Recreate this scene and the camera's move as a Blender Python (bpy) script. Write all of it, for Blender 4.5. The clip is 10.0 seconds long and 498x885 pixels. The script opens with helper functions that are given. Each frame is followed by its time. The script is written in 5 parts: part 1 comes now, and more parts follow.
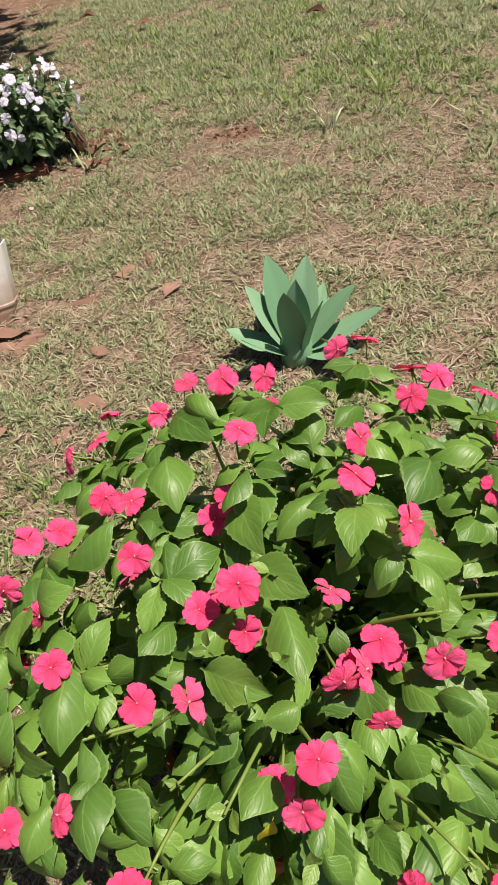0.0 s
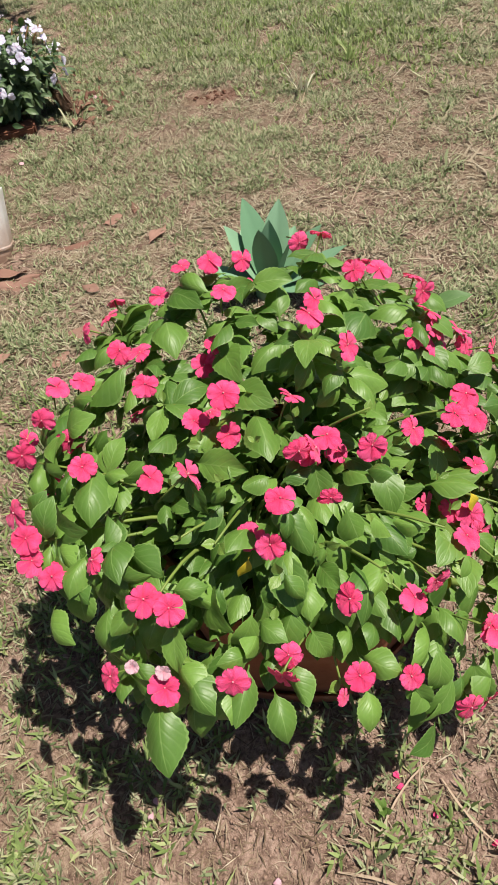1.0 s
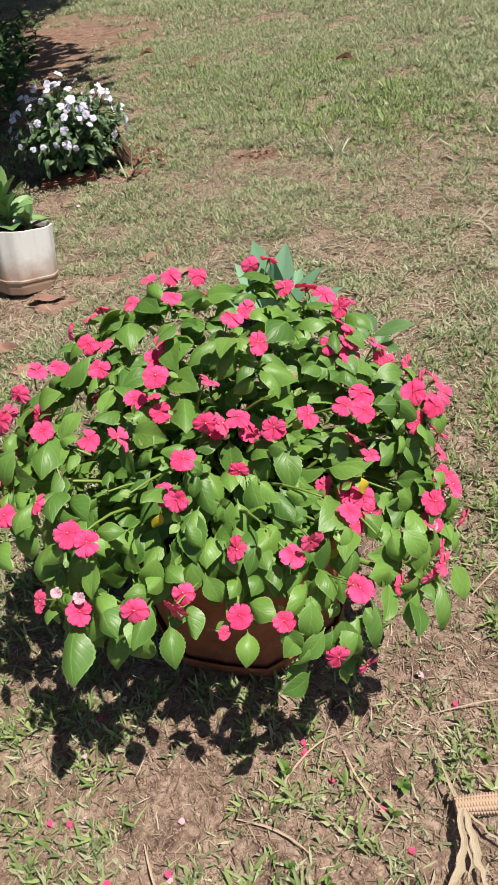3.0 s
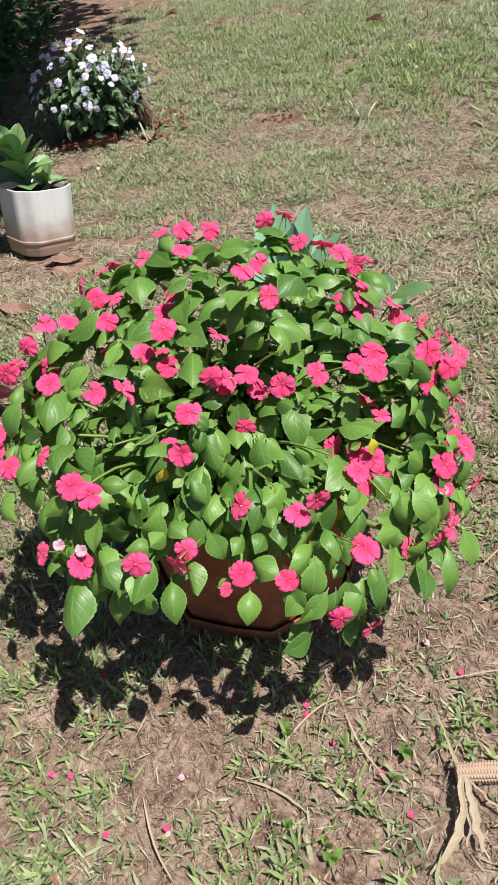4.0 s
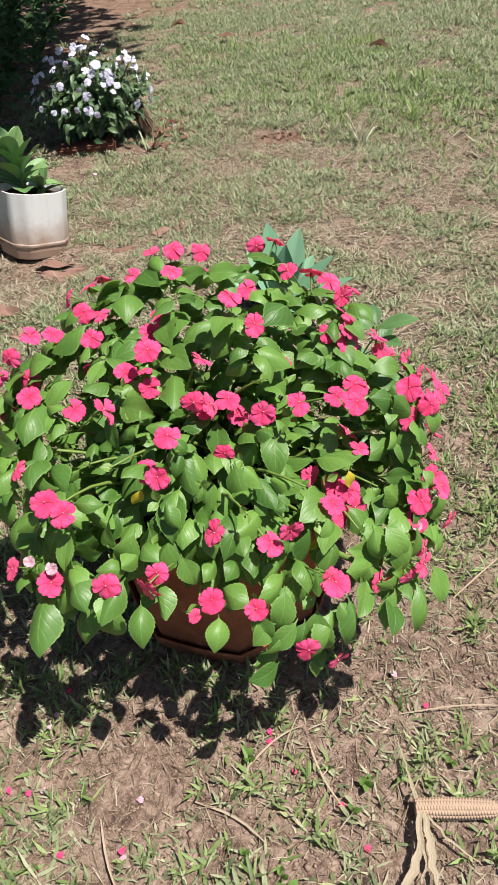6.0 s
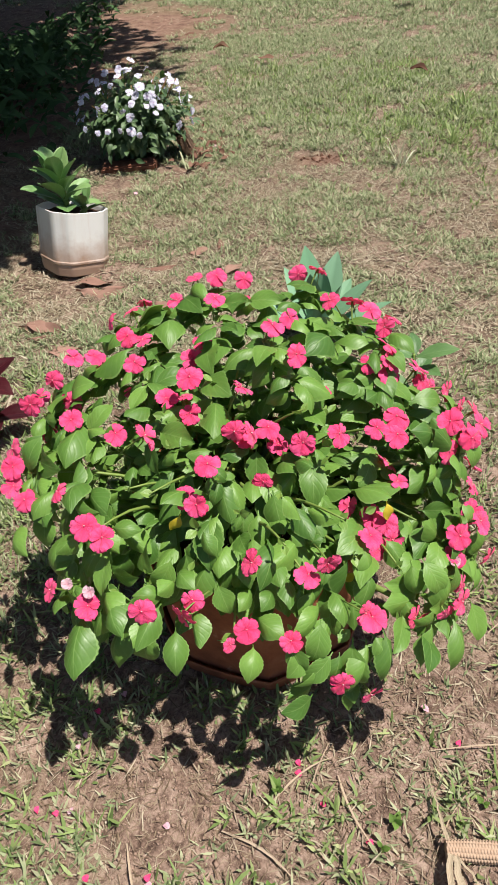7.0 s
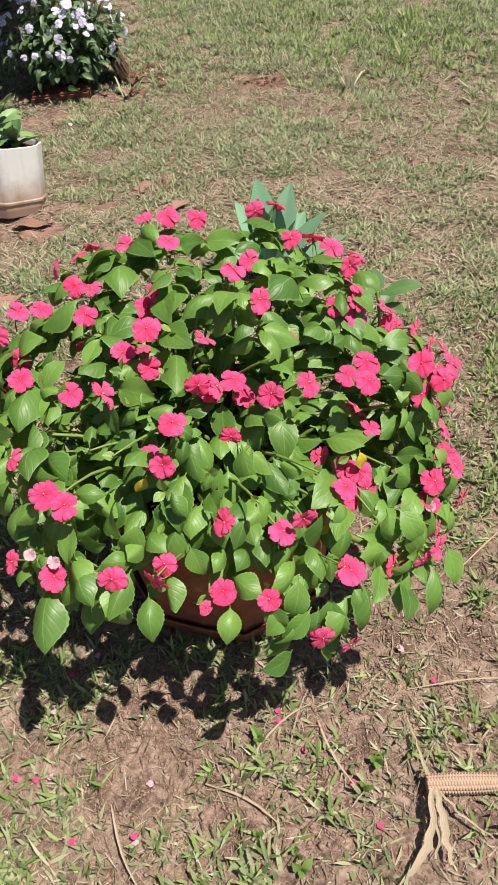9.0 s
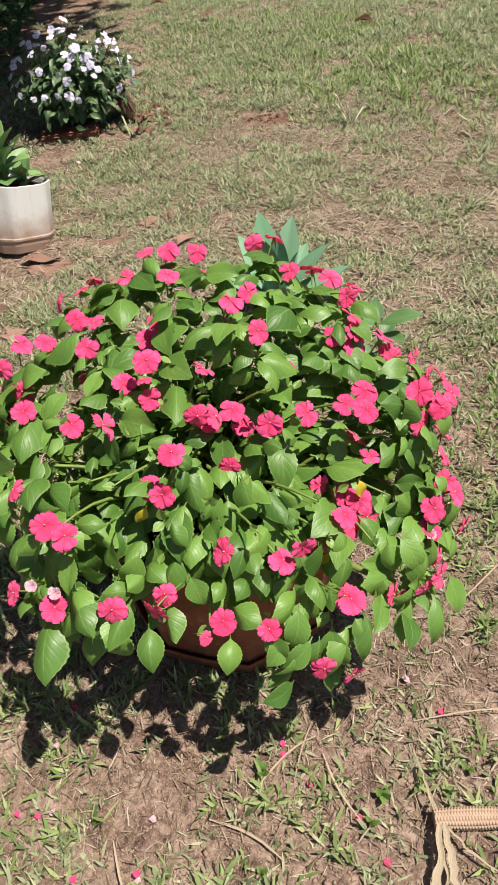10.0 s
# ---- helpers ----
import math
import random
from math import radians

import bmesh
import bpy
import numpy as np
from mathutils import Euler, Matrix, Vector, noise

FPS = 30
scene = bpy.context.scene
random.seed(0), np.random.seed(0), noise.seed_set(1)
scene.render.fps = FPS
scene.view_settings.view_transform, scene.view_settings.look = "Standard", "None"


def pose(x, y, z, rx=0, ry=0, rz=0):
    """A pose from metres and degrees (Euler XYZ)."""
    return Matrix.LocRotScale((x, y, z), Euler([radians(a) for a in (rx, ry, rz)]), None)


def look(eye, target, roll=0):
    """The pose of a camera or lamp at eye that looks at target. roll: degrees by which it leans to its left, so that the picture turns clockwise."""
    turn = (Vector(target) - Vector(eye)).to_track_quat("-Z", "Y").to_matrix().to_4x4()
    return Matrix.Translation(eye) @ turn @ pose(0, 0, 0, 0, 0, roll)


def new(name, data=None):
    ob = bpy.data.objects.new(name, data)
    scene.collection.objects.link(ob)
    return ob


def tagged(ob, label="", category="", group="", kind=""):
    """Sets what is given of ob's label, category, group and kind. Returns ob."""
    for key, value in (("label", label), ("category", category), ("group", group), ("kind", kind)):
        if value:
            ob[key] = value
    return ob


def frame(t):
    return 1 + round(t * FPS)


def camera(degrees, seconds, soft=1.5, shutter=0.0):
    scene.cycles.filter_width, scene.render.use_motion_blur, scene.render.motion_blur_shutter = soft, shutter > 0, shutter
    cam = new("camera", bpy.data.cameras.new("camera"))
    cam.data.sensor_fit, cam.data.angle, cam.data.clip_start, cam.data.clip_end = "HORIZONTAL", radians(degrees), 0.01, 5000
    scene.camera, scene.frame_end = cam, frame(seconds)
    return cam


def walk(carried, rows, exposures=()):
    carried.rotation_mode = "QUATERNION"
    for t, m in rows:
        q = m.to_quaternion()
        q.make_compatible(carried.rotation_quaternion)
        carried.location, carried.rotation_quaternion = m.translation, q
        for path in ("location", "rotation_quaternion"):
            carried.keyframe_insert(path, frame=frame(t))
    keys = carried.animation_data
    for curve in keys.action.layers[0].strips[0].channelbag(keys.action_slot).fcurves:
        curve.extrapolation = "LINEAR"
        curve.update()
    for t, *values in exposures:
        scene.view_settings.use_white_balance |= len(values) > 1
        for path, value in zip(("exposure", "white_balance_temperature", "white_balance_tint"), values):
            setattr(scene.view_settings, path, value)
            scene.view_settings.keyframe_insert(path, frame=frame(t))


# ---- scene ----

# ------------------------------------------------------------ camera
cam = camera(40.4, 10.0, soft=0.9)
PATH = [
    (0, (0.185, 0.126, 1.111), (0.058, 1.525, -0.313), -12.6),
    (0.4, (0.167, 0.031, 1.114), (0.162, 1.355, -0.385), -9.8),
    (0.5, (0.157, -0.007, 1.116), (0.17, 1.32, -0.381), -10.0),
    (0.9, (0.162, -0.099, 1.169), (0.144, 1.31, -0.251), -10.8),
    (1, (0.167, -0.143, 1.16), (0.101, 1.21, -0.311), -10.9),
    (1.5, (0.269, -0.27, 1.14), (0.139, 1.052, -0.355), -9.5),
    (2, (0.329, -0.332, 1.184), (0.168, 1.12, -0.182), -9.2),
    (3.3, (0.355, -0.337, 1.173), (0.113, 1.131, -0.163), -10.2),
    (3.5, (0.346, -0.334, 1.168), (0.068, 1.125, -0.171), -9.4),
    (4, (0.367, -0.341, 1.142), (0.089, 1.078, -0.24), -10.6),
    (4.5, (0.378, -0.338, 1.142), (0.135, 1.067, -0.261), -8.8),
    (5, (0.372, -0.332, 1.159), (0.147, 1.127, -0.189), -6.8),
    (5.5, (0.377, -0.326, 1.159), (0.144, 1.111, -0.213), -6.9),
    (5.7, (0.378, -0.325, 1.159), (0.163, 1.112, -0.216), -6.1),
    (7, (0.358, -0.312, 1.179), (0.049, 1.147, -0.153), -6.3),
    (7.5, (0.357, -0.302, 1.185), (0.068, 1.16, -0.15), -6.1),
    (8, (0.356, -0.287, 1.188), (0.161, 1.163, -0.176), -4.4),
    (8.5, (0.355, -0.273, 1.162), (0.18, 1.076, -0.304), -5.3),
    (9, (0.335, -0.265, 1.162), (0.16, 1.078, -0.309), -6.0),
    (9.5, (0.355, -0.263, 1.152), (0.226, 1.081, -0.324), -5.7),
    (10, (0.35, -0.268, 1.166), (0.147, 1.136, -0.245), -7.1),
]
# the phone's own exposure and white balance drift a little on the way
BALANCE = [(0.0, 0.54, 7150, 12), (0.5, 0.52, 6950, 12), (1.0, 0.54, 6750, 12), (2.0, 0.63, 6750, 10), (3.5, 0.65, 6450, 10), (4.5, 0.68, 6200, 9),
           (5.5, 0.68, 6250, 9), (7.0, 0.66, 6500, 10), (8.5, 0.63, 6600, 11), (10.0, 0.65, 6700, 11)]
walk(cam, [(t, look(eye, target, roll)) for t, eye, target, roll in PATH], BALANCE)

# ------------------------------------------------------------ light
SUN_FROM = Vector((0.40, -0.05, 1.0)).normalized()
sky = bpy.data.worlds.new("sky")
scene.world = sky
sky.use_nodes = True
wn = sky.node_tree.nodes
tex = wn.new("ShaderNodeTexSky")
tex.sky_type, tex.sun_disc = "NISHITA", False
tex.sun_elevation = math.asin(SUN_FROM.z)
tex.sun_rotation = math.atan2(SUN_FROM.x, SUN_FROM.y)
sky.node_tree.links.new(tex.outputs[0], wn["Background"].inputs[0])
wn["Background"].inputs[1].default_value = 0.052
sun_data = bpy.data.lights.new("sun", "SUN")
sun_data.energy, sun_data.angle, sun_data.color = 5.0, radians(0.55), (1.0, 0.95, 0.86)
sun = new("sun", sun_data)
sun.matrix_world = look(SUN_FROM * 20, (0, 0, 0))


# ------------------------------------------------------------ materials
class Mat:
    """A small builder for node materials."""

    def __init__(self, name, rough=0.6, spec=0.5):
        self.m = bpy.data.materials.new(name)
        self.m.use_nodes = True
        self.t = self.m.node_tree
        self.b = self.t.nodes["Principled BSDF"]
        self.out = self.t.nodes["Material Output"]
        self.b.inputs["Roughness"].default_value = rough
        self.b.inputs["Specular IOR Level"].default_value = spec

    def node(self, kind, **sets):
        n = self.t.nodes.new(kind)
        for k, v in sets.items():
            n.inputs[k.replace("_", " ")].default_value = v
        return n

    def link(self, a, b):
        self.t.links.new(a, b)

    def coord(self, which="Object"):
        return self.t.nodes.new("ShaderNodeTexCoord").outputs[which]

    def noise(self, scale, detail=4.0, rough=0.6, at=None):
        n = self.node("ShaderNodeTexNoise", Scale=scale, Detail=detail, Roughness=rough)
        if at is not None:
            self.link(at, n.inputs["Vector"])
        return n.outputs["Fac"]

    def ramp(self, fac, stops):
        n = self.t.nodes.new("ShaderNodeValToRGB")
        els = n.color_ramp.elements
        while len(els) < len(stops):
            els.new(0.5)
        for e, (p, c) in zip(els, stops):
            e.position, e.color = p, (*c, 1)
        self.link(fac, n.inputs[0])
        return n.outputs[0]

    def mix(self, fac, a, b, mode="MIX"):
        n = self.t.nodes.new("ShaderNodeMix")
        n.data_type, n.blend_type = "RGBA", mode
        for sock, v in ((n.inputs[0], fac), (n.inputs[6], a), (n.inputs[7], b)):
            if isinstance(v, (int, float)):
                sock.default_value = v
            elif isinstance(v, tuple):
                sock.default_value = (*v, 1)
            else:
                self.link(v, sock)
        return n.outputs[2]

    def math(self, op, a, b=0.0):
        n = self.t.nodes.new("ShaderNodeMath")
        n.operation = op
        for sock, v in ((n.inputs[0], a), (n.inputs[1], b)):
            if isinstance(v, (int, float)):
                sock.default_value = v
            else:
                self.link(v, sock)
        return n.outputs[0]

    def color(self, c):
        if isinstance(c, tuple):
            self.b.inputs["Base Color"].default_value = (*c, 1)
        else:
            self.link(c, self.b.inputs["Base Color"])

    def bump(self, height, strength=0.4, distance=0.002):
        n = self.node("ShaderNodeBump", Strength=strength, Distance=distance)
        self.link(height, n.inputs["Height"])
        self.link(n.outputs[0], self.b.inputs["Normal"])

    def glow_through(self, color, amount):
        """Light that passes through a thin leaf or petal."""
        tr = self.node("ShaderNodeBsdfTranslucent")
        if isinstance(color, tuple):
            tr.inputs[0].default_value = (*color, 1)
        else:
            self.link(color, tr.inputs[0])
        mx = self.node("ShaderNodeMixShader", Fac=amount)
        self.link(self.b.outputs[0], mx.inputs[1])
        self.link(tr.outputs[0], mx.inputs[2])
        self.link(mx.outputs[0], self.out.inputs[0])


def leaf_material(name, dark, light, vein, rough=0.38, through_amount=0.25, through_color=(0.16, 0.30, 0.03), pairs=6.0, bump=0.28, spec=0.5):
    m = Mat(name, rough, spec)
    uv = m.coord("UV")
    sep = m.node("ShaderNodeSeparateXYZ")
    m.link(uv, sep.inputs[0])
    side = m.math("ABSOLUTE", m.math("SUBTRACT", sep.outputs[0], 0.5))
    rib = m.math("LESS_THAN", side, 0.018)
    wave = m.math("SINE", m.math("MULTIPLY", m.math("SUBTRACT", sep.outputs[1], m.math("MULTIPLY", side, 0.75)), pairs * 6.283))
    veins = m.math("POWER", m.math("ADD", m.math("MULTIPLY", wave, 0.5), 0.5), 5.0)
    info = m.node("ShaderNodeObjectInfo")
    geo = m.node("ShaderNodeNewGeometry")
    rnd = m.math("FRACT", m.math("ADD", info.outputs["Random"], geo.outputs["Random Per Island"]))
    base = m.mix(rnd, dark, light)
    mott = m.noise(9.0, 5.0, 0.6, uv)
    base = m.mix(m.math("MULTIPLY", mott, 0.45), base, tuple(c * 0.6 for c in dark))
    base = m.mix(m.math("MULTIPLY", veins, 0.08), base, vein)
    base = m.mix(m.math("MULTIPLY", rib, 0.34), base, vein)
    edge = m.math("GREATER_THAN", side, 0.455)
    base = m.mix(m.math("MULTIPLY", edge, 0.35), base, vein)
    m.color(base)
    fine = m.noise(60.0, 3.0, 0.6, uv)
    h = m.math("ADD", m.math("MULTIPLY", veins, -0.30), m.math("MULTIPLY", fine, 0.12))
    quilt = m.noise(7.0, 2.0, 0.5, uv)
    h = m.math("ADD", h, m.math("MULTIPLY", quilt, 0.5))
    m.bump(m.math("ADD", h, m.math("MULTIPLY", rib, -0.8)), bump, 0.0022)
    m.link(m.math("ADD", m.math("MULTIPLY", mott, 0.25), rough - 0.1), m.b.inputs["Roughness"])
    m.glow_through(m.mix(0.5, base, through_color), through_amount)
    return m.m


LEAF = leaf_material("impatiens_leaf", (0.072, 0.170, 0.030), (0.196, 0.358, 0.066), (0.27, 0.41, 0.13), 0.42, 0.25, (0.20, 0.32, 0.03), spec=0.45)
LEAF_YOUNG = leaf_material("young_leaf", (0.14, 0.26, 0.045), (0.22, 0.35, 0.070), (0.30, 0.42, 0.14))
LEAF_DARK = leaf_material("lilac_bush_leaf", (0.040, 0.085, 0.034), (0.145, 0.225, 0.100), (0.15, 0.22, 0.10), 0.45, 0.15, spec=0.45)
LEAF_SUCC = leaf_material("succulent_leaf", (0.125, 0.255, 0.080), (0.260, 0.405, 0.155), (0.30, 0.44, 0.22), 0.34, 0.10, pairs=3.0, bump=0.12, spec=0.6)
LEAF_YELLOW = leaf_material("yellowed_leaf", (0.60, 0.46, 0.03), (0.70, 0.58, 0.06), (0.5, 0.42, 0.1), through_color=(0.6, 0.42, 0.02))
LEAF_MAROON = leaf_material("maroon_leaf", (0.035, 0.005, 0.009), (0.065, 0.010, 0.015), (0.10, 0.02, 0.03), through_color=(0.2, 0.01, 0.02))
LEAF_DRY = leaf_material("dry_leaf", (0.20, 0.105, 0.078), (0.36, 0.215, 0.170), (0.26, 0.17, 0.12), 0.75, 0.05, (0.3, 0.15, 0.05), spec=0.2)
LEAF_RUST = leaf_material("rusty_dead_leaf", (0.11, 0.052, 0.036), (0.27, 0.155, 0.110), (0.2, 0.12, 0.08), 0.8, 0.05, (0.3, 0.12, 0.05), spec=0.15)
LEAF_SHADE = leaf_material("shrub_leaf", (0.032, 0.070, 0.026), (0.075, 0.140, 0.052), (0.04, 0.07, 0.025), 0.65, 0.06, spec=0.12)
LEAF_TREE = leaf_material("tree_leaf", (0.03, 0.07, 0.015), (0.06, 0.12, 0.025), (0.1, 0.16, 0.05), 0.4, 0.08)


def agave_material():
    m = Mat("agave_leaf", 0.5, 0.35)
    uv = m.coord("UV")
    streak = m.node("ShaderNodeMapping")
    streak.inputs["Scale"].default_value = (26, 1.5, 1)
    m.link(uv, streak.inputs[0])
    n = m.noise(2.0, 4.0, 0.6, streak.outputs[0])
    info = m.node("ShaderNodeObjectInfo")
    base = m.mix(info.outputs["Random"], (0.140, 0.290, 0.165), (0.225, 0.395, 0.250))
    base = m.mix(m.math("MULTIPLY", n, 0.30), base, (0.11, 0.21, 0.12))
    m.color(base)
    m.bump(n, 0.12, 0.001)
    m.glow_through((0.14, 0.28, 0.05), 0.06)
    return m.m


AGAVE = agave_material()


def petal_material(name, deep, pale, throat, through_color, eye_reach=0.22):
    m = Mat(name, 0.55, 0.25)
    uv = m.coord("UV")
    sep = m.node("ShaderNodeSeparateXYZ")
    m.link(uv, sep.inputs[0])
    info = m.node("ShaderNodeObjectInfo")
    n = m.noise(5.0, 4.0, 0.6, uv)
    base = m.mix(m.math("ADD", m.math("MULTIPLY", info.outputs["Random"], 0.55), m.math("MULTIPLY", n, 0.4)), deep, pale)
    streak = m.node("ShaderNodeMapping")
    streak.inputs["Scale"].default_value = (20, 1.2, 1)
    m.link(uv, streak.inputs[0])
    fine = m.noise(1.5, 3.0, 0.6, streak.outputs[0])
    base = m.mix(m.math("MULTIPLY", fine, 0.25), base, deep)
    near = m.ramp(m.math("ADD", sep.outputs[1], m.math("MULTIPLY", fine, 0.15)), [(eye_reach * 0.6, (1, 1, 1)), (eye_reach * 3.2, (0, 0, 0))])
    base = m.mix(m.math("MULTIPLY", near, 0.6), base, throat)
    m.color(base)
    m.bump(m.math("ADD", fine, m.math("MULTIPLY", n, 0.8)), 0.8, 0.0022)
    m.b.inputs["Sheen Weight"].default_value = 0.15
    m.glow_through(through_color, 0.22)
    return m.m


PETAL = petal_material("pink_petal", (0.92, 0.040, 0.165), (1.0, 0.140, 0.380), (0.72, 0.010, 0.090), (0.98, 0.045, 0.130))
PETAL_LILAC = petal_material("lilac_petal", (0.66, 0.62, 0.84), (0.90, 0.90, 0.97), (0.55, 0.38, 0.66), (0.75, 0.70, 0.88), 0.14)
PETAL_PALE = petal_material("faded_petal", (0.75, 0.40, 0.50), (0.85, 0.62, 0.68), (0.7, 0.3, 0.4), (0.8, 0.4, 0.5))


def plain(name, a, b, scale, rough=0.7, spec=0.3, bump=0.3, dist=0.001, through_amount=0.0):
    m = Mat(name, rough, spec)
    c = m.coord()
    n1, n2 = m.noise(scale, 5.0, 0.65, c), m.noise(scale * 7, 3.0, 0.6, c)
    info = m.node("ShaderNodeObjectInfo")
    fac = m.math("ADD", m.math("MULTIPLY", n1, 0.6), m.math("ADD", m.math("MULTIPLY", n2, 0.3), m.math("MULTIPLY", info.outputs["Random"], 0.2)))
    m.color(m.mix(fac, a, b))
    m.bump(m.math("ADD", n1, n2), bump, dist)
    if through_amount:
        m.glow_through(b, through_amount)
    return m.m


STEM = plain("stem", (0.10, 0.17, 0.03), (0.22, 0.30, 0.07), 30, 0.45, 0.4, 0.2, 0.001, 0.1)
STEM_RED = plain("reddish_stem", (0.14, 0.06, 0.03), (0.26, 0.16, 0.06), 30, 0.5, 0.4, 0.2)
EYE = plain("flower_eye", (0.50, 0.10, 0.18), (0.80, 0.45, 0.45), 200, 0.5)
SOIL = plain("potting_soil", (0.022, 0.012, 0.008), (0.075, 0.040, 0.025), 45, 0.95, 0.1, 1.0, 0.004)
CLOD = plain("dry_clod", (0.17, 0.105, 0.078), (0.36, 0.255, 0.200), 30, 0.95, 0.1, 0.6, 0.001)
RED_SOIL = plain("red_soil", (0.075, 0.032, 0.022), (0.21, 0.105, 0.072), 30, 0.95, 0.1, 0.6, 0.001)
BARK = plain("bark", (0.09, 0.05, 0.03), (0.20, 0.13, 0.09), 22, 0.9, 0.1, 1.0, 0.006)
BRICK = plain("brick", (0.08, 0.034, 0.023), (0.20, 0.085, 0.052), 18, 0.9, 0.15, 0.8, 0.003)
COB = plain("corn_cob", (0.25, 0.155, 0.105), (0.52, 0.385, 0.285), 60, 0.85, 0.15, 0.6, 0.001)
STALK_DRY = plain("dry_stalk", (0.24, 0.175, 0.125), (0.44, 0.35, 0.26), 40, 0.85, 0.15, 0.5, 0.001)


def husk_material():
    m = Mat("dry_husk", 0.7, 0.25)
    uv = m.coord("UV")
    streak = m.node("ShaderNodeMapping")
    streak.inputs["Scale"].default_value = (9, 0.6, 1)
    m.link(uv, streak.inputs[0])
    grain = m.noise(1.6, 5.0, 0.7, streak.outputs[0])
    patch = m.noise(4.0, 4.0, 0.6, uv)
    base = m.ramp(grain, [(0.28, (0.20, 0.145, 0.095)), (0.46, (0.42, 0.335, 0.235)), (0.70, (0.62, 0.53, 0.40))])
    base = m.mix(m.math("MULTIPLY", patch, 0.35), base, (0.26, 0.19, 0.125))
    m.color(base)
    m.bump(grain, 0.8, 0.0015)
    m.glow_through((0.45, 0.36, 0.24), 0.15)
    return m.m


HUSK = husk_material()

DEBRIS = plain("dry_debris", (0.30, 0.20, 0.12), (0.58, 0.44, 0.29), 60, 0.9, 0.15, 0.6, 0.002)


def terracotta():
    m = Mat("terracotta", 0.82, 0.2)
    c = m.coord()
    big, mid, fine = m.noise(5, 5, 0.65, c), m.noise(22, 5, 0.7, c), m.noise(180, 3, 0.6, c)
    base = m.ramp(m.math("ADD", m.math("MULTIPLY", big, 0.6), m.math("MULTIPLY", mid, 0.4)), [(0.32, (0.165, 0.050, 0.026)), (0.52, (0.29, 0.098, 0.048)), (0.72, (0.40, 0.165, 0.088))])
    scuff = m.ramp(mid, [(0.60, (0, 0, 0)), (0.68, (1, 1, 1))])
    base = m.mix(m.math("MULTIPLY", scuff, 0.22), base, (0.55, 0.34, 0.22))
    m.color(base)
    m.bump(m.math("ADD", m.math("MULTIPLY", mid, 0.6), m.math("MULTIPLY", fine, 0.5)), 0.35, 0.0015)
    return m.m


TERRA = terracotta()


def jug_plastic():
    m = Mat("white_plastic", 0.42, 0.45)
    c = m.coord()
    sep = m.node("ShaderNodeSeparateXYZ")
    m.link(c, sep.inputs[0])
    n = m.noise(14, 5, 0.65, c)
    run = m.node("ShaderNodeMapping")
    run.inputs["Scale"].default_value = (46, 46, 5)
    m.link(c, run.inputs[0])
    streaks = m.ramp(m.noise(1.0, 4, 0.6, run.outputs[0]), [(0.50, (0, 0, 0)), (0.72, (1, 1, 1))])
    low = m.math("SUBTRACT", 1.0, m.math("MULTIPLY", m.math("ADD", sep.outputs[2], m.math("MULTIPLY", m.math("SUBTRACT", n, 0.5), 0.16)), 5.6))
    splash = m.ramp(low, [(0.10, (0, 0, 0)), (0.70, (1, 1, 1))])
    base = m.mix(m.math("MULTIPLY", n, 0.25), (0.79, 0.785, 0.775), (0.68, 0.63, 0.59))
    base = m.mix(m.math("MULTIPLY", streaks, 0.30), base, (0.56, 0.40, 0.33))
    base = m.mix(m.math("MULTIPLY", splash, 0.88), base, (0.36, 0.205, 0.13))
    m.color(base)
    m.bump(n, 0.15, 0.001)
    m.glow_through((0.8, 0.75, 0.65), 0.12)
    return m.m


JUG = jug_plastic()


def ground_material():
    m = Mat("lawn_soil", 0.95, 0.12)
    c = m.coord()
    big, mid, fine, grit = m.noise(1.6, 5, 0.6, c), m.noise(11, 6, 0.7, c), m.noise(70, 5, 0.75, c), m.noise(380, 3, 0.7, c)
    litter = m.ramp(m.math("ADD", m.math("MULTIPLY", mid, 0.45), m.math("MULTIPLY", fine, 0.55)),
                    [(0.37, (0.048, 0.030, 0.023)), (0.47, (0.168, 0.110, 0.085)), (0.57, (0.338, 0.238, 0.190)), (0.70, (0.49, 0.39, 0.325))])
    bare = m.ramp(m.math("ADD", m.math("MULTIPLY", mid, 0.5), m.math("MULTIPLY", fine, 0.5)),
                  [(0.36, (0.072, 0.038, 0.029)), (0.50, (0.195, 0.116, 0.088)), (0.66, (0.33, 0.222, 0.172))])
    att = m.node("ShaderNodeAttribute")
    att.attribute_name = "bare"
    fac = m.ramp(m.math("ADD", att.outputs["Fac"], m.math("MULTIPLY", m.math("SUBTRACT", mid, 0.5), 0.8)), [(0.30, (0, 0, 0)), (0.62, (1, 1, 1))])
    base = m.mix(fac, litter, bare)
    lawn = m.node("ShaderNodeAttribute")
    lawn.attribute_name = "lawn"
    turf = m.ramp(m.math("ADD", m.math("MULTIPLY", big, 0.35), m.math("MULTIPLY", fine, 0.65)),
                  [(0.36, (0.060, 0.056, 0.032)), (0.50, (0.165, 0.152, 0.090)), (0.64, (0.29, 0.25, 0.17))])
    base = m.mix(m.math("MULTIPLY", lawn.outputs["Fac"], 0.85), base, turf)
    green = m.ramp(m.math("ADD", m.math("MULTIPLY", big, 0.6), m.math("MULTIPLY", fine, 0.4)), [(0.50, (0, 0, 0)), (0.66, (1, 1, 1))])
    base = m.mix(m.math("MULTIPLY", green, 0.30), base, (0.13, 0.15, 0.055))
    m.color(base)
    m.bump(m.math("ADD", m.math("MULTIPLY", fine, 0.7), m.math("MULTIPLY", grit, 0.4)), 0.9, 0.008)
    return m.m


GROUND = ground_material()


